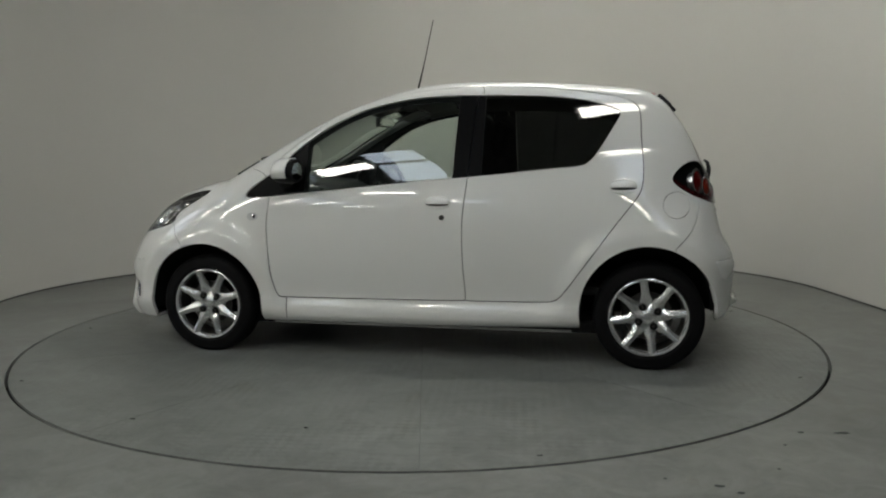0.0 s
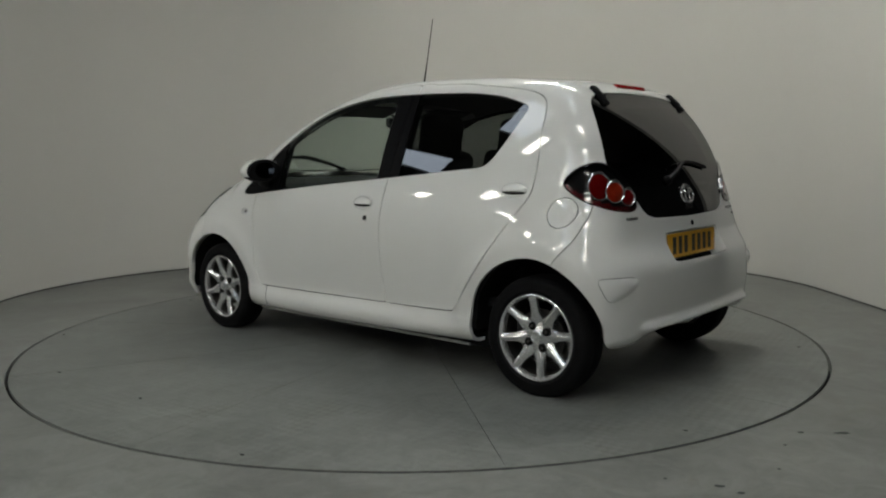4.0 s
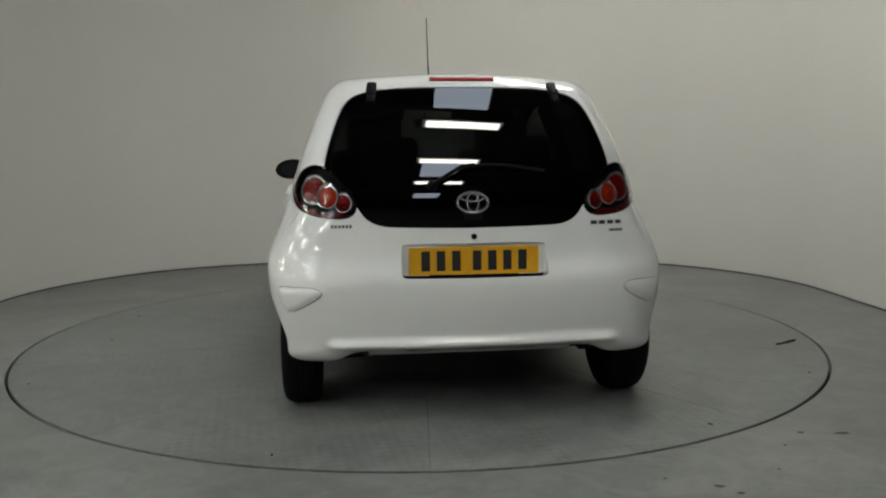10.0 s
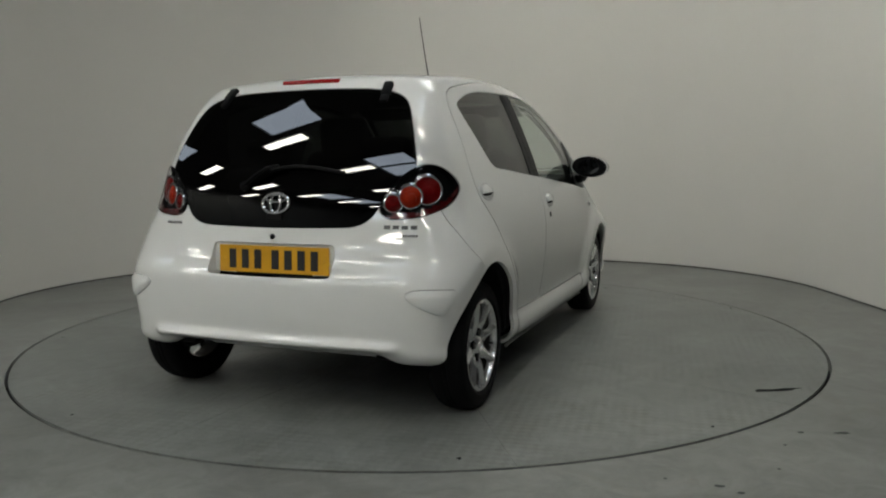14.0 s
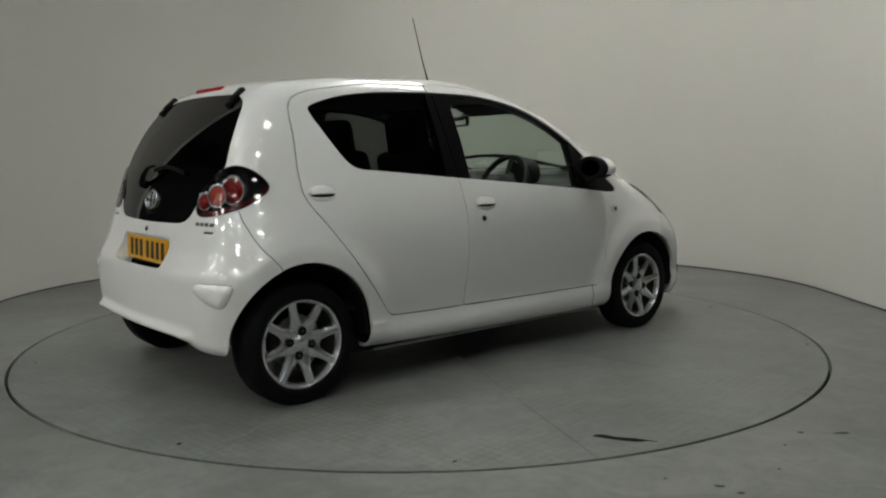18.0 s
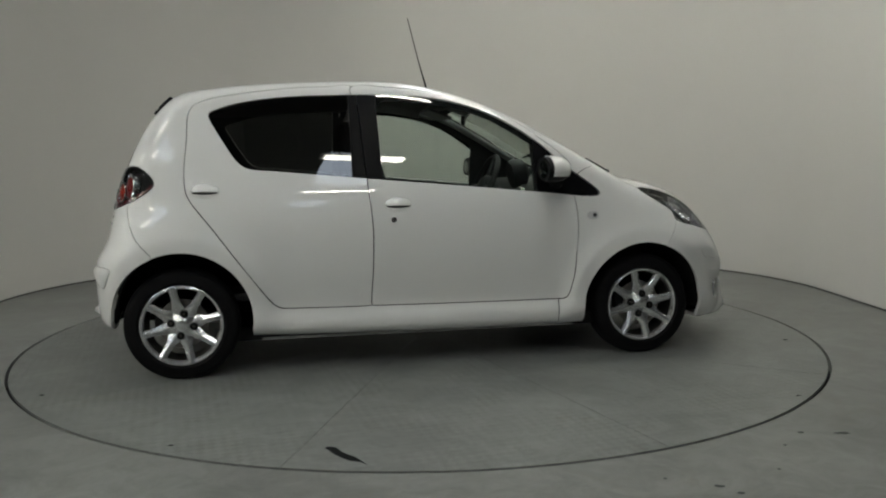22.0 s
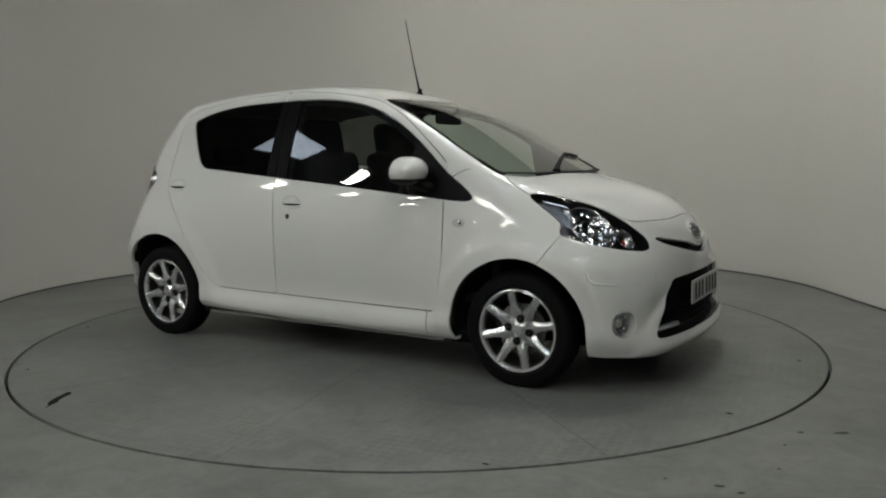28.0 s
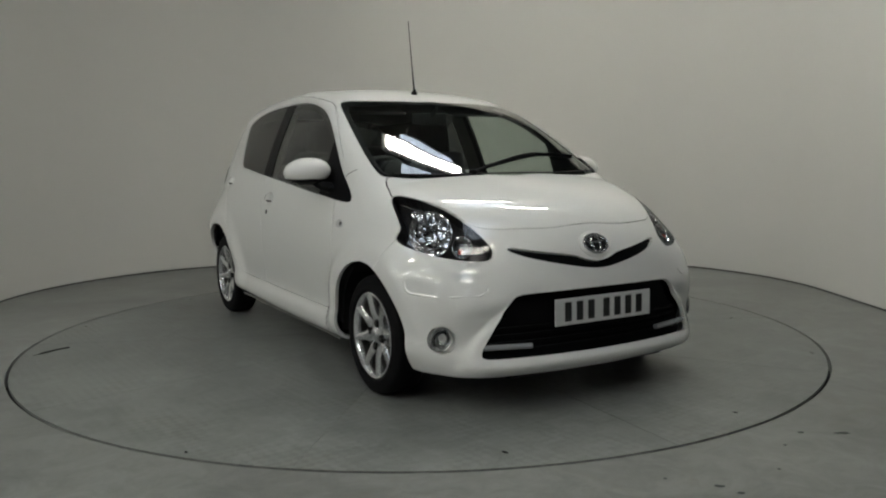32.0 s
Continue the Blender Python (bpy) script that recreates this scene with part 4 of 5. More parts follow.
PHASE = {(1, 1.17): 27.5, (1, -1.17): 37.5, (-1, 1.17): 77.5, (-1, -1.17): 77.5}
for s in (1, -1):
    for x in (1.17, -1.17):
        w = new("wheel")
        w.parent = car
        w["label"] = "silver alloy wheel with a black tyre"
        w.matrix_basis = Matrix.Translation((x, s * .700, HUB_Z)) @ (Matrix.Identity(4) if s > 0 else Matrix.Rotation(math.pi, 4, "Z"))
        wheel_parts(w, PHASE[s, x])
    for cx, cz, r in ((1.17, .262, .337), (-1.166, .285, .331)):
        bm = bmesh.new()
        arcs = [[bm.verts.new((cx + r * math.cos(a), s * y, cz + r * math.sin(a))) for a in np.radians(np.linspace(-6, 186, 40))] for y in (.44, 0)]
        for v in arcs[1]:
            v.co.y = s * min(.768, max(abs(side_at(v.co.x, max(v.co.z, .245), s)[0].y) - .014, .5))
        mid = bm.verts.new((cx, s * .44, cz))
        for i in range(39):
            bm.faces.new((arcs[0][i], arcs[0][i + 1], arcs[1][i + 1], arcs[1][i]))
            bm.faces.new((arcs[0][i + 1], arcs[0][i], mid))
        part("arch_liner", bm, UNDER, car, "black wheel arch liner", True)
    edge = [Vector((-1.166 - .331 * math.cos(a), s * (abs(side_at(-1.166 - .331 * math.cos(a), max(.285 - .331 * math.sin(a), .245), s)[0].y) - .024), .285 - .331 * math.sin(a))) for a in np.radians(np.linspace(-24, 4, 8))]
    part("bumper_flange", tube([p + Vector((.010, 0, 0)) for p in edge], .011, 6, flat=.5), WHITE, bumper_r, "white turned-in edge of the bumper")
for x in (1.17, -1.17):
    part("axle", tube([(x, -.66, .262), (x, .66, .262)], .035, 12), UNDER, car)
bm = box((2.0, 1.40, .07), (0, 0, .190), .015)
part("floor_pan", bm, UNDER, car, "dark underbody")
part("front_crossmember", box((.5, 1.06, .08), (1.47, 0, .205), .02), UNDER, car)
# unseen boxes added to keep light out from under the car
part("rear_light_block", box((.42, 1.00, .07), (-1.20, 0, .275), .02), UNDER, car)
part("front_light_block", box((.62, 1.0, .04), (1.40, 0, .185), .012), UNDER, car)
part("exhaust_silencer", box((.20, .60, .10), (-1.36, 0, .300), .04, seg=4), UNDER, car, smooth=True)
part("exhaust_pipe", tube([(-1.36, -.40, .30), (-1.42, -.44, .30), (-1.48, -.45, .295)], .021, 16), STEEL, car, smooth=True)

for s in (1, -1):
    pts = [Vector((x, s * (abs(side_at(x, .225, s)[0].y) - .036), .177)) for x in np.linspace(-.80, .78, 17)]
    part("sill_flange", tube(pts, .0065, 6), paint("dirty sill seam", (.20, .20, .19), .85, grain=.6, scale=30, dirt=.8, dirt_scale=14), car, "dirty seam under the sill")

# rubber sealing lips round the doors' inside (dark lining seen in the joints and through the glass)
def lining(name, names, material, depth, keep):
    return cross_panel(name, names, material, car, gap=0, skirt=0, sink=depth, keep=keep)


lining("headlining", ("body", "front_door", "rear_door"), HEADLINING, .035, lambda c: (c[:, 2] > 1.30) & (c[:, 0] > -1.22) & (c[:, 0] < .22))
lining("cabin_lining", ("body", "front_door", "rear_door", "trim_front", "trim_rear", "tail_lamp", "rear_bumper", "rear_pad"), CABIN, .045, lambda c: (c[:, 2] < 1.33) & (c[:, 2] > .25) & (c[:, 0] < 1.02))


# ---- lamps ----
def bowl(r, depth, n=32):
    """A hollow reflector that opens along +z."""
    prof = [(.004, -depth), (r * .45, -depth * .8), (r * .75, -depth * .45), (r, 0), (r * 1.05, .002), (r * 1.08, -.004), (r * .8, -depth * .5), (r * .5, -depth * .9), (.004, -depth - .004)]
    return lathe(prof, n, "Z")


def put(bm, m):
    bmesh.ops.transform(bm, matrix=m, verts=bm.verts)
    return bm


def oval(m, rx, ry, r, n=36, lift=0.0, flat=1.0):
    """A chrome-like ring in the plane of m."""
    return tube([m @ Vector((rx * math.cos(a), ry * math.sin(a), lift)) for a in (2 * math.pi * i / n for i in range(n))], r, 6, loop=True, flat=flat)


def on_corner(chart, u, z, sink, s=1):
    """The point of the skin at (u, z) of a corner chart, sunk inwards, on either side of the car."""
    along = Vector((chart[0][0], chart[0][1], 0))
    away = Vector((-along.y, along.x, 0))
    if away.y < 0:
        away = -away
    base = along * (u / along.length_squared) + Vector((0, 0, z))
    p, n = drop(base + away.normalized() * 2.4, -away.normalized(), 2.0)
    p = p - n * sink
    return Vector((p.x, s * p.y, p.z))


def corner_ring(chart, u, z, r, sink, thick, s, n=36, rz=None):
    return tube([on_corner(chart, u + r * math.cos(a), z + (rz or r) * math.sin(a), sink, s) for a in (2 * math.pi * i / n for i in range(n))], thick, 6, loop=True)


def corner_dish(chart, u, z, r, sinks, s, n=32):
    """A disc on the skin whose rings lie at the depths given, from the rim inwards."""
    bm = bmesh.new()
    rows = []
    for i, sink in enumerate(sinks):
        k = r * (1 - i / len(sinks))
        rows.append([bm.verts.new(on_corner(chart, u + k * math.cos(a), z + k * math.sin(a), sink, s)) for a in (2 * math.pi * j / n for j in range(n))])
    for a, b in zip(rows, rows[1:]):
        for j in range(n):
            bm.faces.new((a[j], a[(j + 1) % n], b[(j + 1) % n], b[j]))
    bm.faces.new(rows[-1])
    return bm


head_bucket = half_panel(("headlamp",), gap=.001, skirt=-.052, sink=.055)
head_lens = half_panel(("headlamp",), gap=.0025, skirt=.01)
tail_bucket = half_panel(("tail_lamp",), gap=.001, skirt=-.03, sink=.032)
tail_lens = half_panel(("tail_lamp",), gap=.002, skirt=.012, sink=-.006)
U_LOW = [(-.65, .80), (-.587, .805), (-.474, .820), (-.365, .862), (-.29, .93)]
tail_band = half_panel(("tail_lamp",), gap=.004, skirt=.004, sink=.003,
                       keep=lambda c: c[:, 2] < np.interp(c @ REAR_CORNER[0], [u for u, v in U_LOW], [v for u, v in U_LOW]) + .026)
for s in (1, -1):
    flip = (lambda p, f: (p, f)) if s > 0 else mirrored
    lamp_unit = new("headlamp")
    lamp_unit.parent = car
    lamp_unit["label"] = "clear headlamp with a black surround and chrome reflectors"
    mesh_of("bucket", *flip(*head_bucket[:2]), HEAD_BLACK, lamp_unit)
    true_normals(mesh_of("lens", *flip(*head_lens[:2]), LENS, lamp_unit, "clear lens"))
    for u, z, r, depth in ((-.150, .736, .086, .040), (-.277, .684, .040, .024)):
        part("reflector", corner_dish(FRONT_CORNER, u, z, r, [.010, .012 + depth * .5, .012 + depth * .8, .012 + depth * .95, .012 + depth], s), MIRROR_BOWL, lamp_unit, "chrome reflector bowl", True)
        part("bezel", corner_ring(FRONT_CORNER, u, z, r, .009, .0042 if r > .05 else .0030, s), SATIN, lamp_unit, "chrome ring", True)
    part("inner_ring", corner_ring(FRONT_CORNER, -.152, .730, .050, .026, .0050, s, rz=.046), CHROME, lamp_unit, "chrome inner ring", True)
    part("bulb_shield", corner_dish(FRONT_CORNER, -.152, .728, .026, [.034, .022, .019, .018], s, 20), CHROME, lamp_unit, smooth=True)
    part("shield_bar", tube([on_corner(FRONT_CORNER, u, .704 - .02 * (u + .15), .016, s) for u in np.linspace(-.105, -.205, 6)], .0075, 6, flat=.6), CHROME, lamp_unit, "chrome bar across the reflector", True)
    part("side_bar", tube([on_corner(FRONT_CORNER, u, z, .018, s) for u, z in ((-.085, .690), (-.073, .722), (-.075, .760), (-.090, .792))], .0065, 6, flat=.6), CHROME, lamp_unit, smooth=True)
    part("parking_lamp", corner_dish(FRONT_CORNER, -.083, .806, .020, [.018, .026, .030], s, 16), MIRROR_BOWL, lamp_unit, "small chrome parking lamp", True)
    part("upper_trim", tube([on_corner(FRONT_CORNER, u, z, .012, s) for u, z in ((-.020, .852), (-.060, .838), (-.105, .822))], [.003, .007, .004], 6, flat=.6), SATIN, lamp_unit, "chrome strip at the upper corner", True)
    for k in range(14):       # facets of the main reflector
        a = 2 * math.pi * k / 14 + .2
        part("reflector_facet", corner_dish(FRONT_CORNER, -.150 + .067 * math.cos(a), .736 + .067 * math.sin(a), .0125 + .003 * (k % 3), [.030, .024, .022], s, 6), CHROME if k % 3 else MIRROR_BOWL, lamp_unit)
    part("indicator_bulb", corner_dish(FRONT_CORNER, -.270, .674, .010, [.022, .014, .012], s, 12), AMBER, lamp_unit, "amber bulb", True)

    rear_unit = new("tail_lamp")
    rear_unit.parent = car
    rear_unit["label"] = "tail lamp with three red lenses in chrome rings"
    mesh_of("bucket", *flip(*tail_bucket[:2]), BLACK_MATT, rear_unit)
    mesh_of("reflector_band", *flip(*tail_band[:2]), BAND, rear_unit, "dark red band along the lower edge")
    true_normals(mesh_of("lens", *flip(*tail_lens[:2]), LENS, rear_unit, "clear outer lens"))
    back = Vector((-.88, .45 * s, .14)).normalized()
    for u, z, r, mat, sink in ((-.452, .919, .056, RED, .016), (-.523, .894, .045, AMBER, .010), (-.588, .868, .035, RED, .006)):
        at = stand(on_corner(REAR_CORNER, u, z, sink, s), back)
        part("bezel", oval(at, r, r, .0044), SATIN, rear_unit, "chrome ring", True)
        part("lens_wall", put(lathe([(r * .99, -.030), (r * .99, .001), (r * .94, .001), (r * .94, -.030)], 36, "Z", closed=True), at), SATIN, rear_unit, "chrome wall of the lens", True)
        part("red_lens", put(lathe([(r * .97, -.012), (r * .95, -.003), (r * .7, .004), (r * .35, .007), (.002, .008)], 32, "Z"), at), mat, rear_unit, smooth=True)
        part("bulb_reflector", put(lathe([(r * .40, .004), (r * .36, .010), (r * .2, .012), (.002, .0125)], 18, "Z", (.004, -.004, 0)), at), mat, rear_unit, smooth=True)
        part("bezel_wing", tube([at @ Vector(((r + .007) * math.cos(a), (r + .007) * math.sin(a), 0)) for a in np.radians(np.linspace(60, 140, 9))], [.002, .004, .0055, .006, .006, .006, .0055, .004, .002], 6, flat=.6), CHROME, rear_unit, "chrome crescent over the ring", True)

    # fog lamp
    fog = new("fog_lamp")
    fog.parent = bumper_f
    fog["label"] = "round fog lamp in a chrome ring"
    p, n = drop((2.0, .688, .32), (-1, 0, 0), 1.2)
    axis = Vector((.92, .36 * s, 0)).normalized()
    m = stand(Vector((p.x - .013, s * (p.y - .002), .32)), axis)
    part("bezel", oval(m, .046, .046, .0085, 40), SATIN, fog, "chrome ring", True)
    part("reflector", put(bowl(.044, .03), m), MIRROR_BOWL, fog, smooth=True)
    part("lens", put(lathe([(.043, -.004), (.040, .002), (.02, .006), (.002, .007)], 32, "Z"), m), LENS, fog, smooth=True)
    # white bead at the lower edge of the front bumper's corner pad
    pts = []
    for u, z in ((-.041, .545), (-.045, .517), (-.062, .501), (-.14, .494), (-.24, .494), (-.34, .497), (-.362, .508), (-.370, .528)):
        base = Vector((-.486 * u, .881 * u, z))
        hit_at, _ = drop(base + Vector((.876, .482, 0)) * 2.4, (-.876, -.482, 0), 1.8)
        pts.append(Vector((hit_at.x, s * hit_at.y, hit_at.z)))
    part("pad_edge", tube(pts, .0045, 8), WHITE, bumper_f, smooth=True)

# daytime lamps and slats in the lower grille
for s in (1, -1):
    pts = [front_at(s * y, z)[0] - Vector((.022, 0, 0)) for y, z in ((.55, .287), (.50, .287), (.45, .285), (.40, .284), (.345, .282))]
    part("daytime_lamp", tube(pts, .013, 8, flat=.9), paint("clear lamp strip", (.28, .29, .30), .2, coat=1, grain=.3, scale=300), bumper_f, "clear daytime lamp strip", True)
for z in (.268, .298, .328, .358):
    w = float(np.interp(z, [.25, .29, .38, .45], [.55, .545, .50, .44])) - .02
    pts = [front_at(y, z)[0] - Vector((.036, 0, 0)) for y in np.linspace(-w, w, 15)]
    part("grille_slat", tube(pts, .006, 6), BLACK_MATT, bumper_f)
part("chin", box((.14, .86, .03), (1.66, 0, .155), .012), BLACK_MATT, bumper_f, "black lower lip")


# ---- plates, badges, small fittings ----
def plate(name, m, colour, parent, label):
    """A number plate 520 by 111 mm; its marks are plain bars."""
    ob = part(name, put(box((.520, .111, .006), (0, 0, .003), .002), m), colour, parent, label)
    x = -.438 / 2
    for k in range(7):
        part("plate_mark", put(box((.034, .079, .0012), (x + .025, 0, .0066)), m), INK, ob)
        x += .061 if k != 2 else .083
    for x in (-.236, .236):
        part("plate_screw", put(lathe([(.006, .006), (.006, .0085), (.003, .0095)], 10, "Z", (x, 0, 0)), m), colour, ob)
    return ob


plate("rear_plate", stand((-1.531, 0, .636), (-1, 0, .04)), YELLOW, bumper_r, "yellow number plate with black marks")
part("plate_holder", box((.008, .36, .010), (-1.533, 0, .577), .002), BLACK_MATT, bumper_r)
front_top = front_at(0, .46)[0]
plate("front_plate", stand((front_top.x - .004, 0, .412), (1, 0, .02)), PLATE_WHITE, bumper_f, "white number plate with black marks")
part("plate_holder", box((.03, .30, .02), (front_top.x - .022, -.01, .350), .004), BLACK_MATT, bumper_f)


def badge(p, n, parent):
    m = stand(p + n * .004, n)
    b = part("badge", oval(m, .062, .042, .0062, 40), SATIN, parent, "chrome oval badge", True)
    part("badge_oval", oval(m, .023, .038, .0045, 30), SATIN, b, smooth=True)
    part("badge_bar", oval(m @ Matrix.Translation((0, .020, 0)), .047, .015, .004, 30), SATIN, b, smooth=True)


badge(*rear_at(0, .863), hatch)
p, n = front_at(0, .673)
m = stand(p - n * .004, n)
part("badge_plinth", put(lathe([(.086, -.012), (.084, .004), (.076, .008), (.002, .008)], 36, "Z"), m @ Matrix.Diagonal((1, .72, 1, 1))), WHITE, bumper_f, smooth=True)
part("badge_disc", put(lathe([(.066, .006), (.062, .0095), (.002, .0095)], 36, "Z"), m @ Matrix.Diagonal((1, .70, 1, 1))), BLACK_GLOSS, bumper_f, "black disc behind the badge", True)
badge(p + n * .004, n, bumper_f)
for y0, y1, z, h in ((.478, .564, .776, .012), (-.480, -.622, .776, .015), (-.562, -.622, .744, .010)):
    count = 6 if h < .013 else 4
    for k in range(count):
        a = y0 + (y1 - y0) * (k + .5) / count
        q, n = rear_at(a, z)
        part("badge_mark", put(box((abs(y1 - y0) / count * .72, h, .004), (0, 0, .001), .001), stand(q, n)), BADGE_DARK, bumper_r, "dark chrome badge mark")
q, n = rear_at(0, .730)
part("tailgate_lock", put(lathe([(.012, -.002), (.012, .004), (.009, .005), (.008, .001), (.002, .001)], 20, "Z"), stand(q, n)), BLACK_GLOSS, bumper_r, "black tailgate lock", True)
q, n = rear_at(0, .808)
part("hatch_button", put(box((.075, .026, .012), (0, 0, 0), .005), stand(q, n)), BLACK_MATT, hatch)

for s in (1, -1):
    # hinges of the hatch
    q, n = rear_at(s * .387, 1.318)
    m = stand(q, n)
    part("hatch_hinge", put(box((.042, .084, .026), (0, .008, .004), .009), m), BLACK_TRIM, hatch, "black hatch hinge", True)
    part("hinge_foot", put(box((.034, .050, .020), (0, -.045, .002), .007), m), BLACK_TRIM, hatch, smooth=True)
# high brake lamp
pts = []
for y in np.linspace(-.138, .138, 9):
    q, n = drop((-1.6, y, 1.372), (1, 0, 0), .8)
    pts.append(q + n * .001)
part("brake_lamp", tube(pts, .0125, 10, flat=.95), BRAKE_RED, car, "red high brake lamp", True)

# rear wiper
w0 = [rear_at(y, z) for y, z in ((.16, .930), (.10, .962), (.045, .992), (-.01, 1.003), (-.07, 1.009), (-.17, 1.003), (-.30, .981))]
arm = part("rear_wiper", tube([p + n * h for (p, n), h in zip(w0[:4], (.012, .034, .042, .036))], [.014, .012, .010, .008], 8, flat=.7), BLACK_MATT, hatch, "black rear wiper", True)
part("wiper_blade", tube([p + n * .010 for p, n in w0[2:]] , .006, 6, flat=1.5), BLACK_MATT, arm)
q, n = w0[0]
part("wiper_hub", put(lathe([(.022, -.004), (.020, .016), (.010, .022), (.002, .023)], 18, "Z"), stand(q, n)), BLACK_MATT, arm, smooth=True)

# the single front wiper, parked along the foot of the screen
on = [top_at(x, y) for x, y in ((1.065, -.10), (1.030, .02), (.985, .16), (.945, .29), (.925, .42), (.915, .555))]
root = top_at(1.115, -.20)[0] + Vector((0, 0, .012))
wiper = part("wiper_arm", tube([root, on[1][0] + on[1][1] * .020, on[2][0] + on[2][1] * .026, on[3][0] + on[3][1] * .024], [.014, .011, .009, .007], 8, flat=.6), BLACK_MATT, screen, "black wiper arm", True)
part("wiper_blade", tube([p + n * .012 for p, n in on], .0065, 6, flat=1.7), BLACK_MATT, wiper)
part("wiper_spine", tube([p + n * (.018 if 0 < i < 5 else .012) for i, (p, n) in enumerate(on)], .0045, 6), BLACK_MATT, wiper)
part("wiper_pivot", put(lathe([(.022, -.01), (.020, .014), (.012, .020), (.002, .021)], 18, "Z"), Matrix.Translation(root - Vector((0, 0, .008)))), BLACK_MATT, wiper, smooth=True)
for s in (1, -1):
    foot = [top_at(x, s * y) for x, y in ((.900, .628), (.95, .632), (1.00, .628), (1.035, .612))]
    part("screen_corner", tube([p + n * .002 for p, n in foot], .011, 6, flat=.5), BLACK_MATT, screen, "black lower corner of the screen")
cowl = [top_at(1.118 - .27 * y * y, y) for y in np.linspace(-.58, .58, 25)]
part("cowl_strip", tube([p + n * .001 for p, n in cowl], .030, 8, flat=.12), BLACK_MATT, screen, "black cowl strip")

# roof aerial
q, n = top_at(.168, .0)
aerial = part("aerial", tube([q, q + Vector((-.006, .002, .03)), Vector((.118, .013, 1.60)), Vector((.058, .026, 1.846))], [.010, .006, .0032, .0024], 8), BLACK_MATT, car, "thin black roof aerial", True)
part("aerial_foot", put(lathe([(.020, -.004), (.018, .008), (.011, .020), (.007, .032)], 18, "Z"), stand(q, n, (1, 0, 0))), BLACK_MATT, aerial, smooth=True)

# doors: handles, locks; wings: repeaters; mirrors
for s, front_door, rear_door in ((1, doors_f[0], doors_r[0]), (-1, doors_f[1], doors_r[1])):
    for x, z, door in ((-.130, .820, front_door), (-1.043, .898, rear_door)):
        q, n = side_at(x, z, s)
        m = stand(q, n)
        rim = [(.066 * math.cos(a), .037 * math.sin(a)) for a in np.linspace(0, 2 * math.pi, 40, endpoint=False)]
        handle = part("door_handle", tube([m @ Vector((u, v, .0012)) for u, v in rim], .0028, 6, loop=True), WHITE, door, smooth=True)
        flap = [(u * .95, max(v * .92, -.010)) for u, v in rim]
        bm = bmesh.new()
        rings = []
        for k, h in ((1.0, .001), (.97, .007), (.85, .0125), (.55, .0165), (.2, .018)):
            rings.append([bm.verts.new(m @ Vector((u * k, (v + .010) * k - .010, h))) for u, v in flap])
        for a, b in zip(rings, rings[1:]):
            for i in range(40):
                bm.faces.new((a[i], a[(i + 1) % 40], b[(i + 1) % 40], b[i]))
        bm.faces.new(rings[-1])
        part("flap", bm, WHITE, handle, smooth=True)
        part("slot", put(slab([(.058 * math.cos(a), -.0105 + .009 * math.sin(a)) for a in np.linspace(0, 2 * math.pi, 24, endpoint=False)], .0030), m), BLACK_MATT, handle, "dark slot under the handle")
    q, n = side_at(-.153, .744, s)
    part("door_lock", put(lathe([(.0135, -.001), (.0135, .003), (.011, .004), (.002, .004)], 20, "Z"), stand(q, n)), STEEL, front_door, "dark steel door lock", True)
    q, n = side_at(.880, .742, s)
    rep = part("side_repeater", put(lathe([(.021, -.002), (.020, .007), (.014, .012), (.002, .013)], 24, "Z"), stand(q, n) @ Matrix.Diagonal((1.45, .95, 1, 1))), LENS, car, "clear oval side repeater", True)
    part("repeater_seat", put(lathe([(.0225, -.002), (.0225, .0018), (.002, .0020)], 24, "Z"), stand(q, n) @ Matrix.Diagonal((1.45, .95, 1, 1))), PLATE_WHITE, rep, "pale seat of the repeater")
    part("repeater_bulb", put(lathe([(.012, -.001), (.010, .007), (.002, .009)], 12, "Z"), stand(q, n) @ Matrix.Translation((.010, 0, 0))), CHROME, rep, smooth=True)
    part("skirt_joint", tube([side_at(.70, z, s)[0] for z in np.linspace(.205, .318, 8)], .0022, 6), BLACK_MATT, car, "dark joint at the skirt's front end")

    part("pillar_joint", tube([side_at(x, z, s)[0] for x, z in ((.795, .930), (.815, .952), (.84, .970), (.87, .984), (.90, .990))], .0018, 6), BLACK_MATT, car, "joint between wing and pillar")

    mirror = new("door_mirror")
    mirror.parent = front_door
    mirror["label"] = "door mirror with a white cap and black housing"
    c = Vector((.640, s * .850, .982))

    def shell(x_from, x_to, grow, base=-1.0, rows=16):
        """A rounded mirror housing; base cuts it off level underneath."""
        bm = bmesh.new()
        rings = []
        for i in range(rows + 1):
            u = x_from + (x_to - x_from) * math.sin(math.pi / 2 * i / rows)
            k = (max(1 - abs(u) ** 2.4, 1e-6) ** .5 if u > 0 else 1 - .10 * u ** 4) * grow
            row = []
            for j in range(36):
                a = 2 * math.pi * j / 36
                y, z = .110 * k * math.cos(a), .066 * k * math.sin(a)
                y -= .010 * z / .066
                row.append(bm.verts.new(c + Vector((u * (.088 if u > 0 else .05), s * y, max(z, base)))))
            rings.append(row)
        for a, b in zip(rings, rings[1:]):
            for j in range(36):
                bm.faces.new((a[j], a[(j + 1) % 36], b[(j + 1) % 36], b[j]))
        bm.faces.new(rings[0])
        bm.faces.new(rings[-1])
        return bm

    part("mirror_housing", shell(-.92, .97, .97), BLACK_TRIM, mirror, "black housing", True)
    part("mirror_cap", shell(-.50, 1.0, 1.03, -.036), WHITE, mirror, "gloss white cap", True)
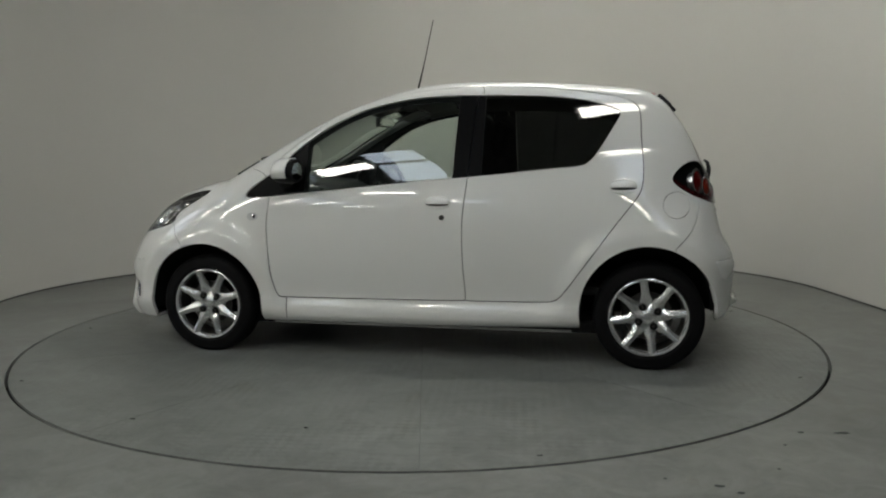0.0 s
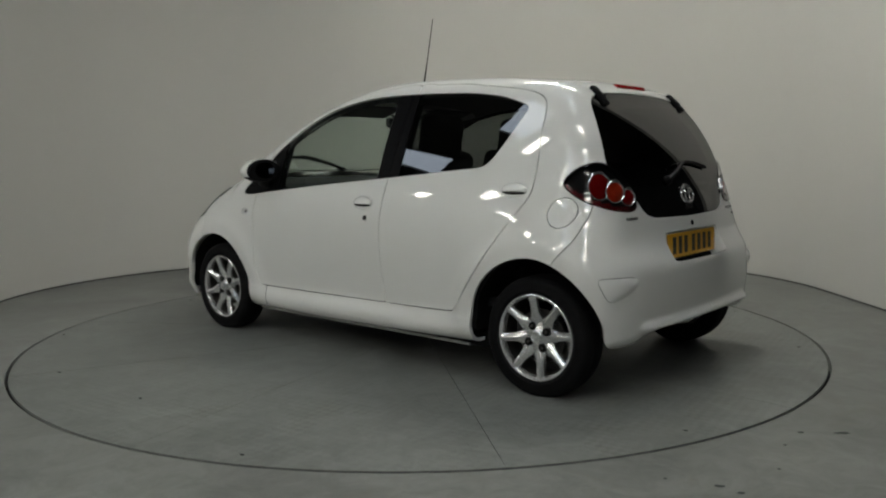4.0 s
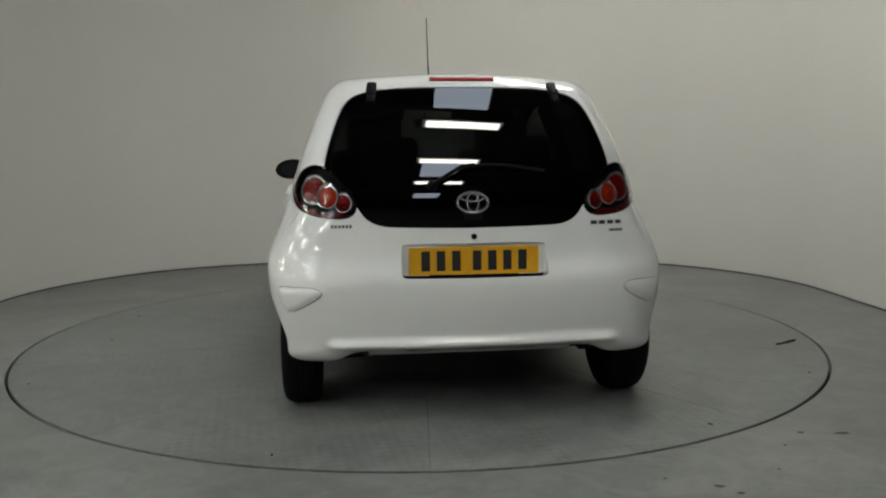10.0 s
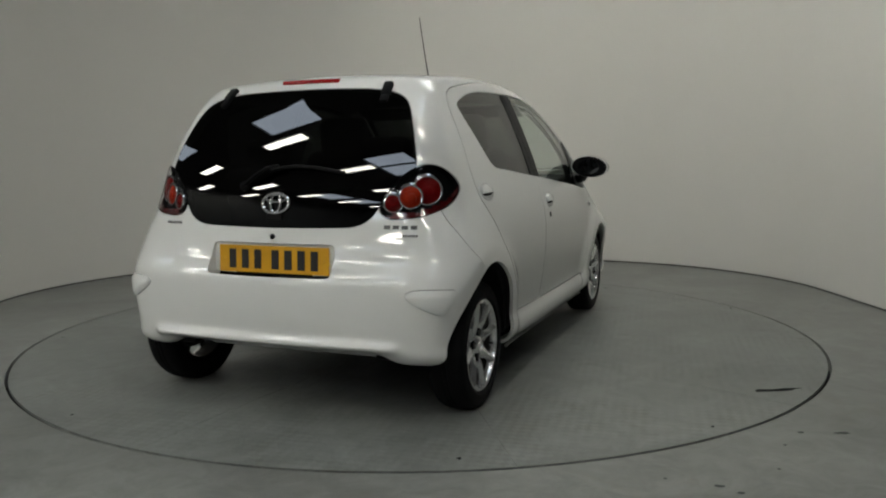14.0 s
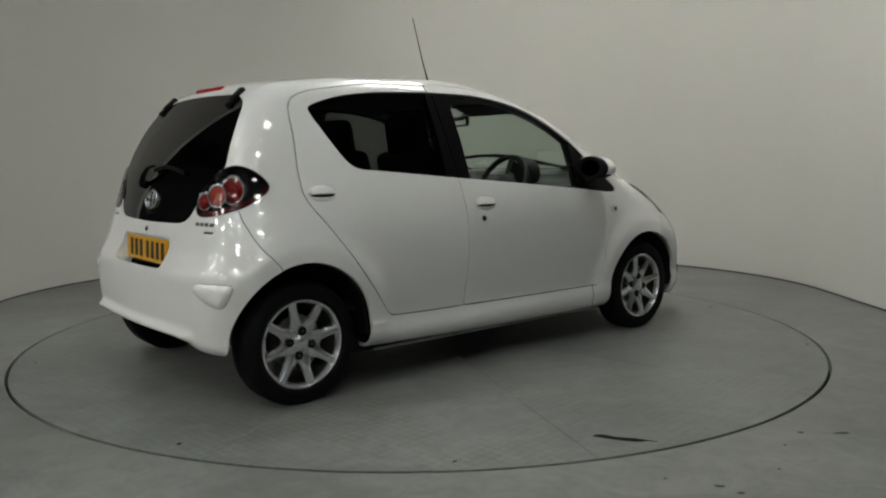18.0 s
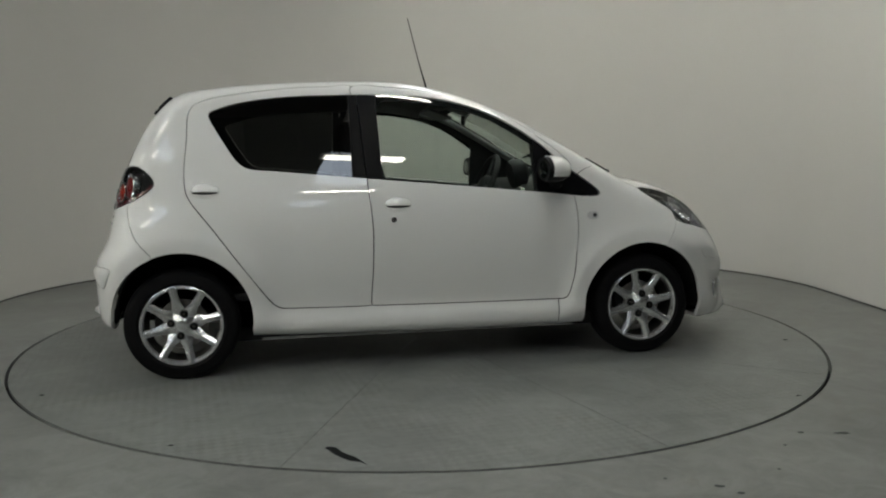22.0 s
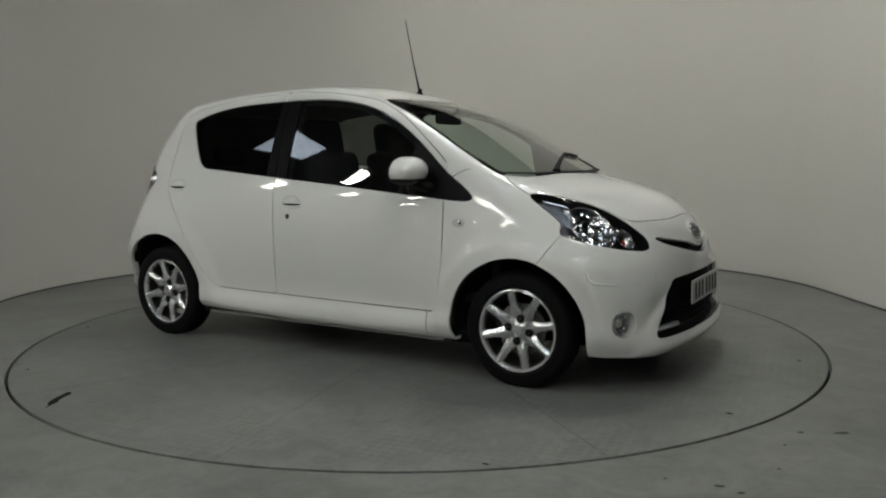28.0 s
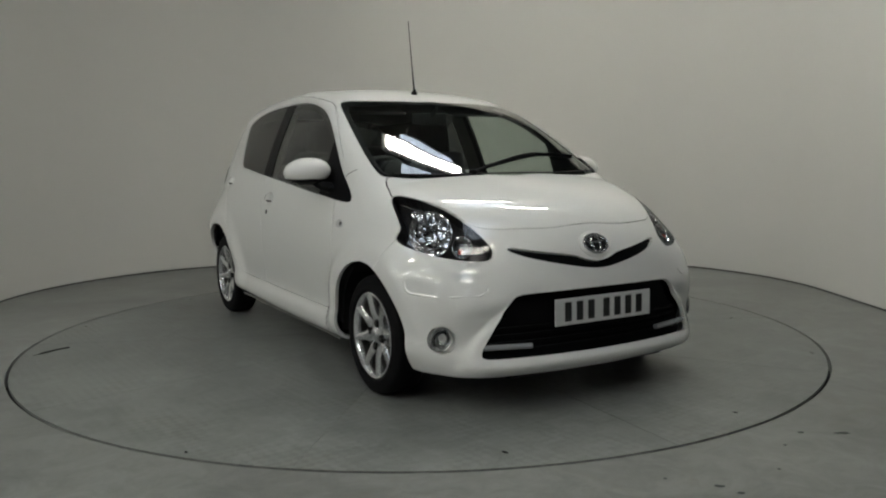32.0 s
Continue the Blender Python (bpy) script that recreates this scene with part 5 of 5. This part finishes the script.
    part("mirror_glass", put(lathe([(.09, -.001), (.09, .001), (.002, .002)], 32, "Z"), Matrix.Translation(c + Vector((-.0462, 0, 0))) @ Matrix.Rotation(radians(-90), 4, "Y") @ Matrix.Diagonal((.50, .72, 1, 1))), MIRROR, mirror, "mirror glass")
    q, _ = side_at(.69, .900, s)
    part("mirror_foot", tube([q - Vector((0, s * .02, 0)), q + Vector((-.004, s * .035, .012)), c + Vector((0, -s * .035, -.045))], [.042, .034, .030], 12, flat=.7), BLACK_TRIM, mirror, smooth=True)


# ---- cabin ----
def cushion(size, at, turn=0.0, bevel=.05):
    return box(size, at, bevel, Matrix.Rotation(radians(turn), 4, "Y"), seg=4)


for y in (.345, -.345):
    seat = new("front_seat")
    seat.parent = car
    seat["label"] = "charcoal cloth front seat"
    part("seat_cushion", cushion((.50, .48, .16), (.10, y, .52)), CLOTH, seat, smooth=True)
    part("backrest", cushion((.15, .47, .58), (-.20, y, .80), -14), CLOTH, seat, smooth=True)
    part("headrest", cushion((.11, .29, .34), (-.268, y, 1.10), -9, .052), CLOTH, seat, smooth=True)
bench = new("rear_bench")
bench.parent = car
bench["label"] = "charcoal cloth rear bench"
part("seat_cushion", cushion((.45, 1.14, .15), (-.72, 0, .55)), CLOTH, bench, smooth=True)
part("backrest", cushion((.13, 1.14, .46), (-1.0, 0, .78), -16), CLOTH, bench, smooth=True)
for y in (.30, -.30):
    part("headrest", cushion((.09, .24, .13), (-1.08, y, 1.07), -10, .04), CLOTH, bench, smooth=True)
part("cabin_floor", box((1.9, 1.36, .04), (-.05, 0, .37), .01), CABIN, car)
part("bulkhead", box((.05, 1.30, .60), (1.0, 0, .60), .01), CABIN, car)
dash_pts = [(.56, .56), (.60, .78), (.585, .86), (.62, .895), (.72, .905), (.86, .915), (1.0, .93), (1.02, .6)]
bm = bmesh.new()
rows = []
for y in (-.66, -.62, .62, .66):
    k = 0 if abs(y) > .64 else 1
    rows.append([bm.verts.new((x, y, z - (.015 if not k else 0))) for x, z in dash_pts])
for a, b in zip(rows, rows[1:]):
    for i in range(len(a)):
        bm.faces.new((a[i], a[(i + 1) % len(a)], b[(i + 1) % len(a)], b[i]))
bm.faces.new(rows[0])
bm.faces.new(rows[-1])
dash = part("dashboard", bm, CABIN, car, "dark grey dashboard", True)
part("centre_console", box((.16, .22, .42), (.58, 0, .66), .03), CABIN_GREY, dash, "silver grey centre console")
for y in (.52, -.52):
    part("air_vent", put(lathe([(.050, 0), (.048, .02), (.036, .024), (.034, .008), (.002, .008)], 28, "Z"), Matrix.Translation((.585, y, .835)) @ Matrix.Rotation(radians(-80), 4, "Y")), CABIN_GREY, dash, "round air vent", True)
    part("vent_ring", put(lathe([(.051, .006), (.050, .025), (.044, .025), (.044, .006)], 28, "Z", closed=True), Matrix.Translation((.585, y, .835)) @ Matrix.Rotation(radians(-80), 4, "Y")), SATIN, dash, "silver ring of the vent", True)
pod = Vector((.565, -.36, .945))
part("instrument_pod", put(lathe([(.075, 0), (.085, .03), (.075, .075), (.04, .10), (.002, .105)], 28, "Z"), Matrix.Translation(pod) @ Matrix.Rotation(radians(78), 4, "Y")), CABIN, dash, smooth=True)
part("rev_counter", put(lathe([(.042, 0), (.047, .015), (.040, .045), (.02, .055), (.002, .056)], 24, "Z"), Matrix.Translation((.61, -.235, .985)) @ Matrix.Rotation(radians(78), 4, "Y")), CABIN, dash, smooth=True)
wheel_at = Matrix.Translation((.40, -.36, .885)) @ Matrix.Rotation(radians(-64), 4, "Y")
steer = part("steering_wheel", oval(wheel_at, .178, .178, .0165, 40), CABIN, car, "dark grey three-spoke steering wheel", True)
part("wheel_hub", put(lathe([(.075, -.03), (.07, .0), (.05, .018), (.002, .022)], 24, "Z"), wheel_at), CABIN, steer, smooth=True)
for a in (0, 180, 270):
    e = wheel_at @ Vector((.17 * math.sin(radians(a)) * (-1 if a == 270 else 1), .17 * math.cos(radians(a)), 0))
    part("wheel_spoke", tube([wheel_at @ Vector((0, 0, -.01)), e], .016, 8, flat=.6), CABIN_GREY, steer, smooth=True)
part("steering_column", tube([wheel_at @ Vector((0, 0, -.03)), Vector((.62, -.36, .78))], .04, 10), CABIN, steer)
glass_mirror = part("rear_view_mirror", put(box((.025, .205, .062), (0, 0, 0), .012), Matrix.Translation((.375, -.02, 1.262)) @ Matrix.Rotation(radians(-12), 4, "Z")), CABIN, car, "black rear view mirror", True)
part("mirror_face", put(box((.003, .186, .046), (-.0135, 0, 0), .001), Matrix.Translation((.375, -.02, 1.262)) @ Matrix.Rotation(radians(-12), 4, "Z")), CHROME, glass_mirror, "mirror glass")
part("mirror_stem", tube([(.385, -.01, 1.275), (.43, 0, 1.318)], .010, 8), CABIN, glass_mirror)
for s in (1, -1):
    part("sun_visor", box((.15, .36, .014), (.275, s * .33, 1.312), .006, Matrix.Rotation(radians(20), 4, "Y")), CABIN_GREY, car, "grey sun visor")
part("parcel_shelf", box((.36, 1.06, .02), (-1.20, 0, .90), .006), CABIN, car)


# ---- movement: the table turns with the car on it ----
def motions():
    rows = [(t, -7.1002 * t + 166.09) for t in (0, 2, 4, 6, 8, 10, 12, 14, 16, 18, 20, 22, 24, 26, 28, 30, 32)]
    walk(turntable, [(t, pose(0, 0, 0, 0, 0, a)) for t, a in rows])
    walk(car, [(t, pose(0, 0, 0, 0, 0, a) @ CAR_AT) for t, a in rows])


motions()
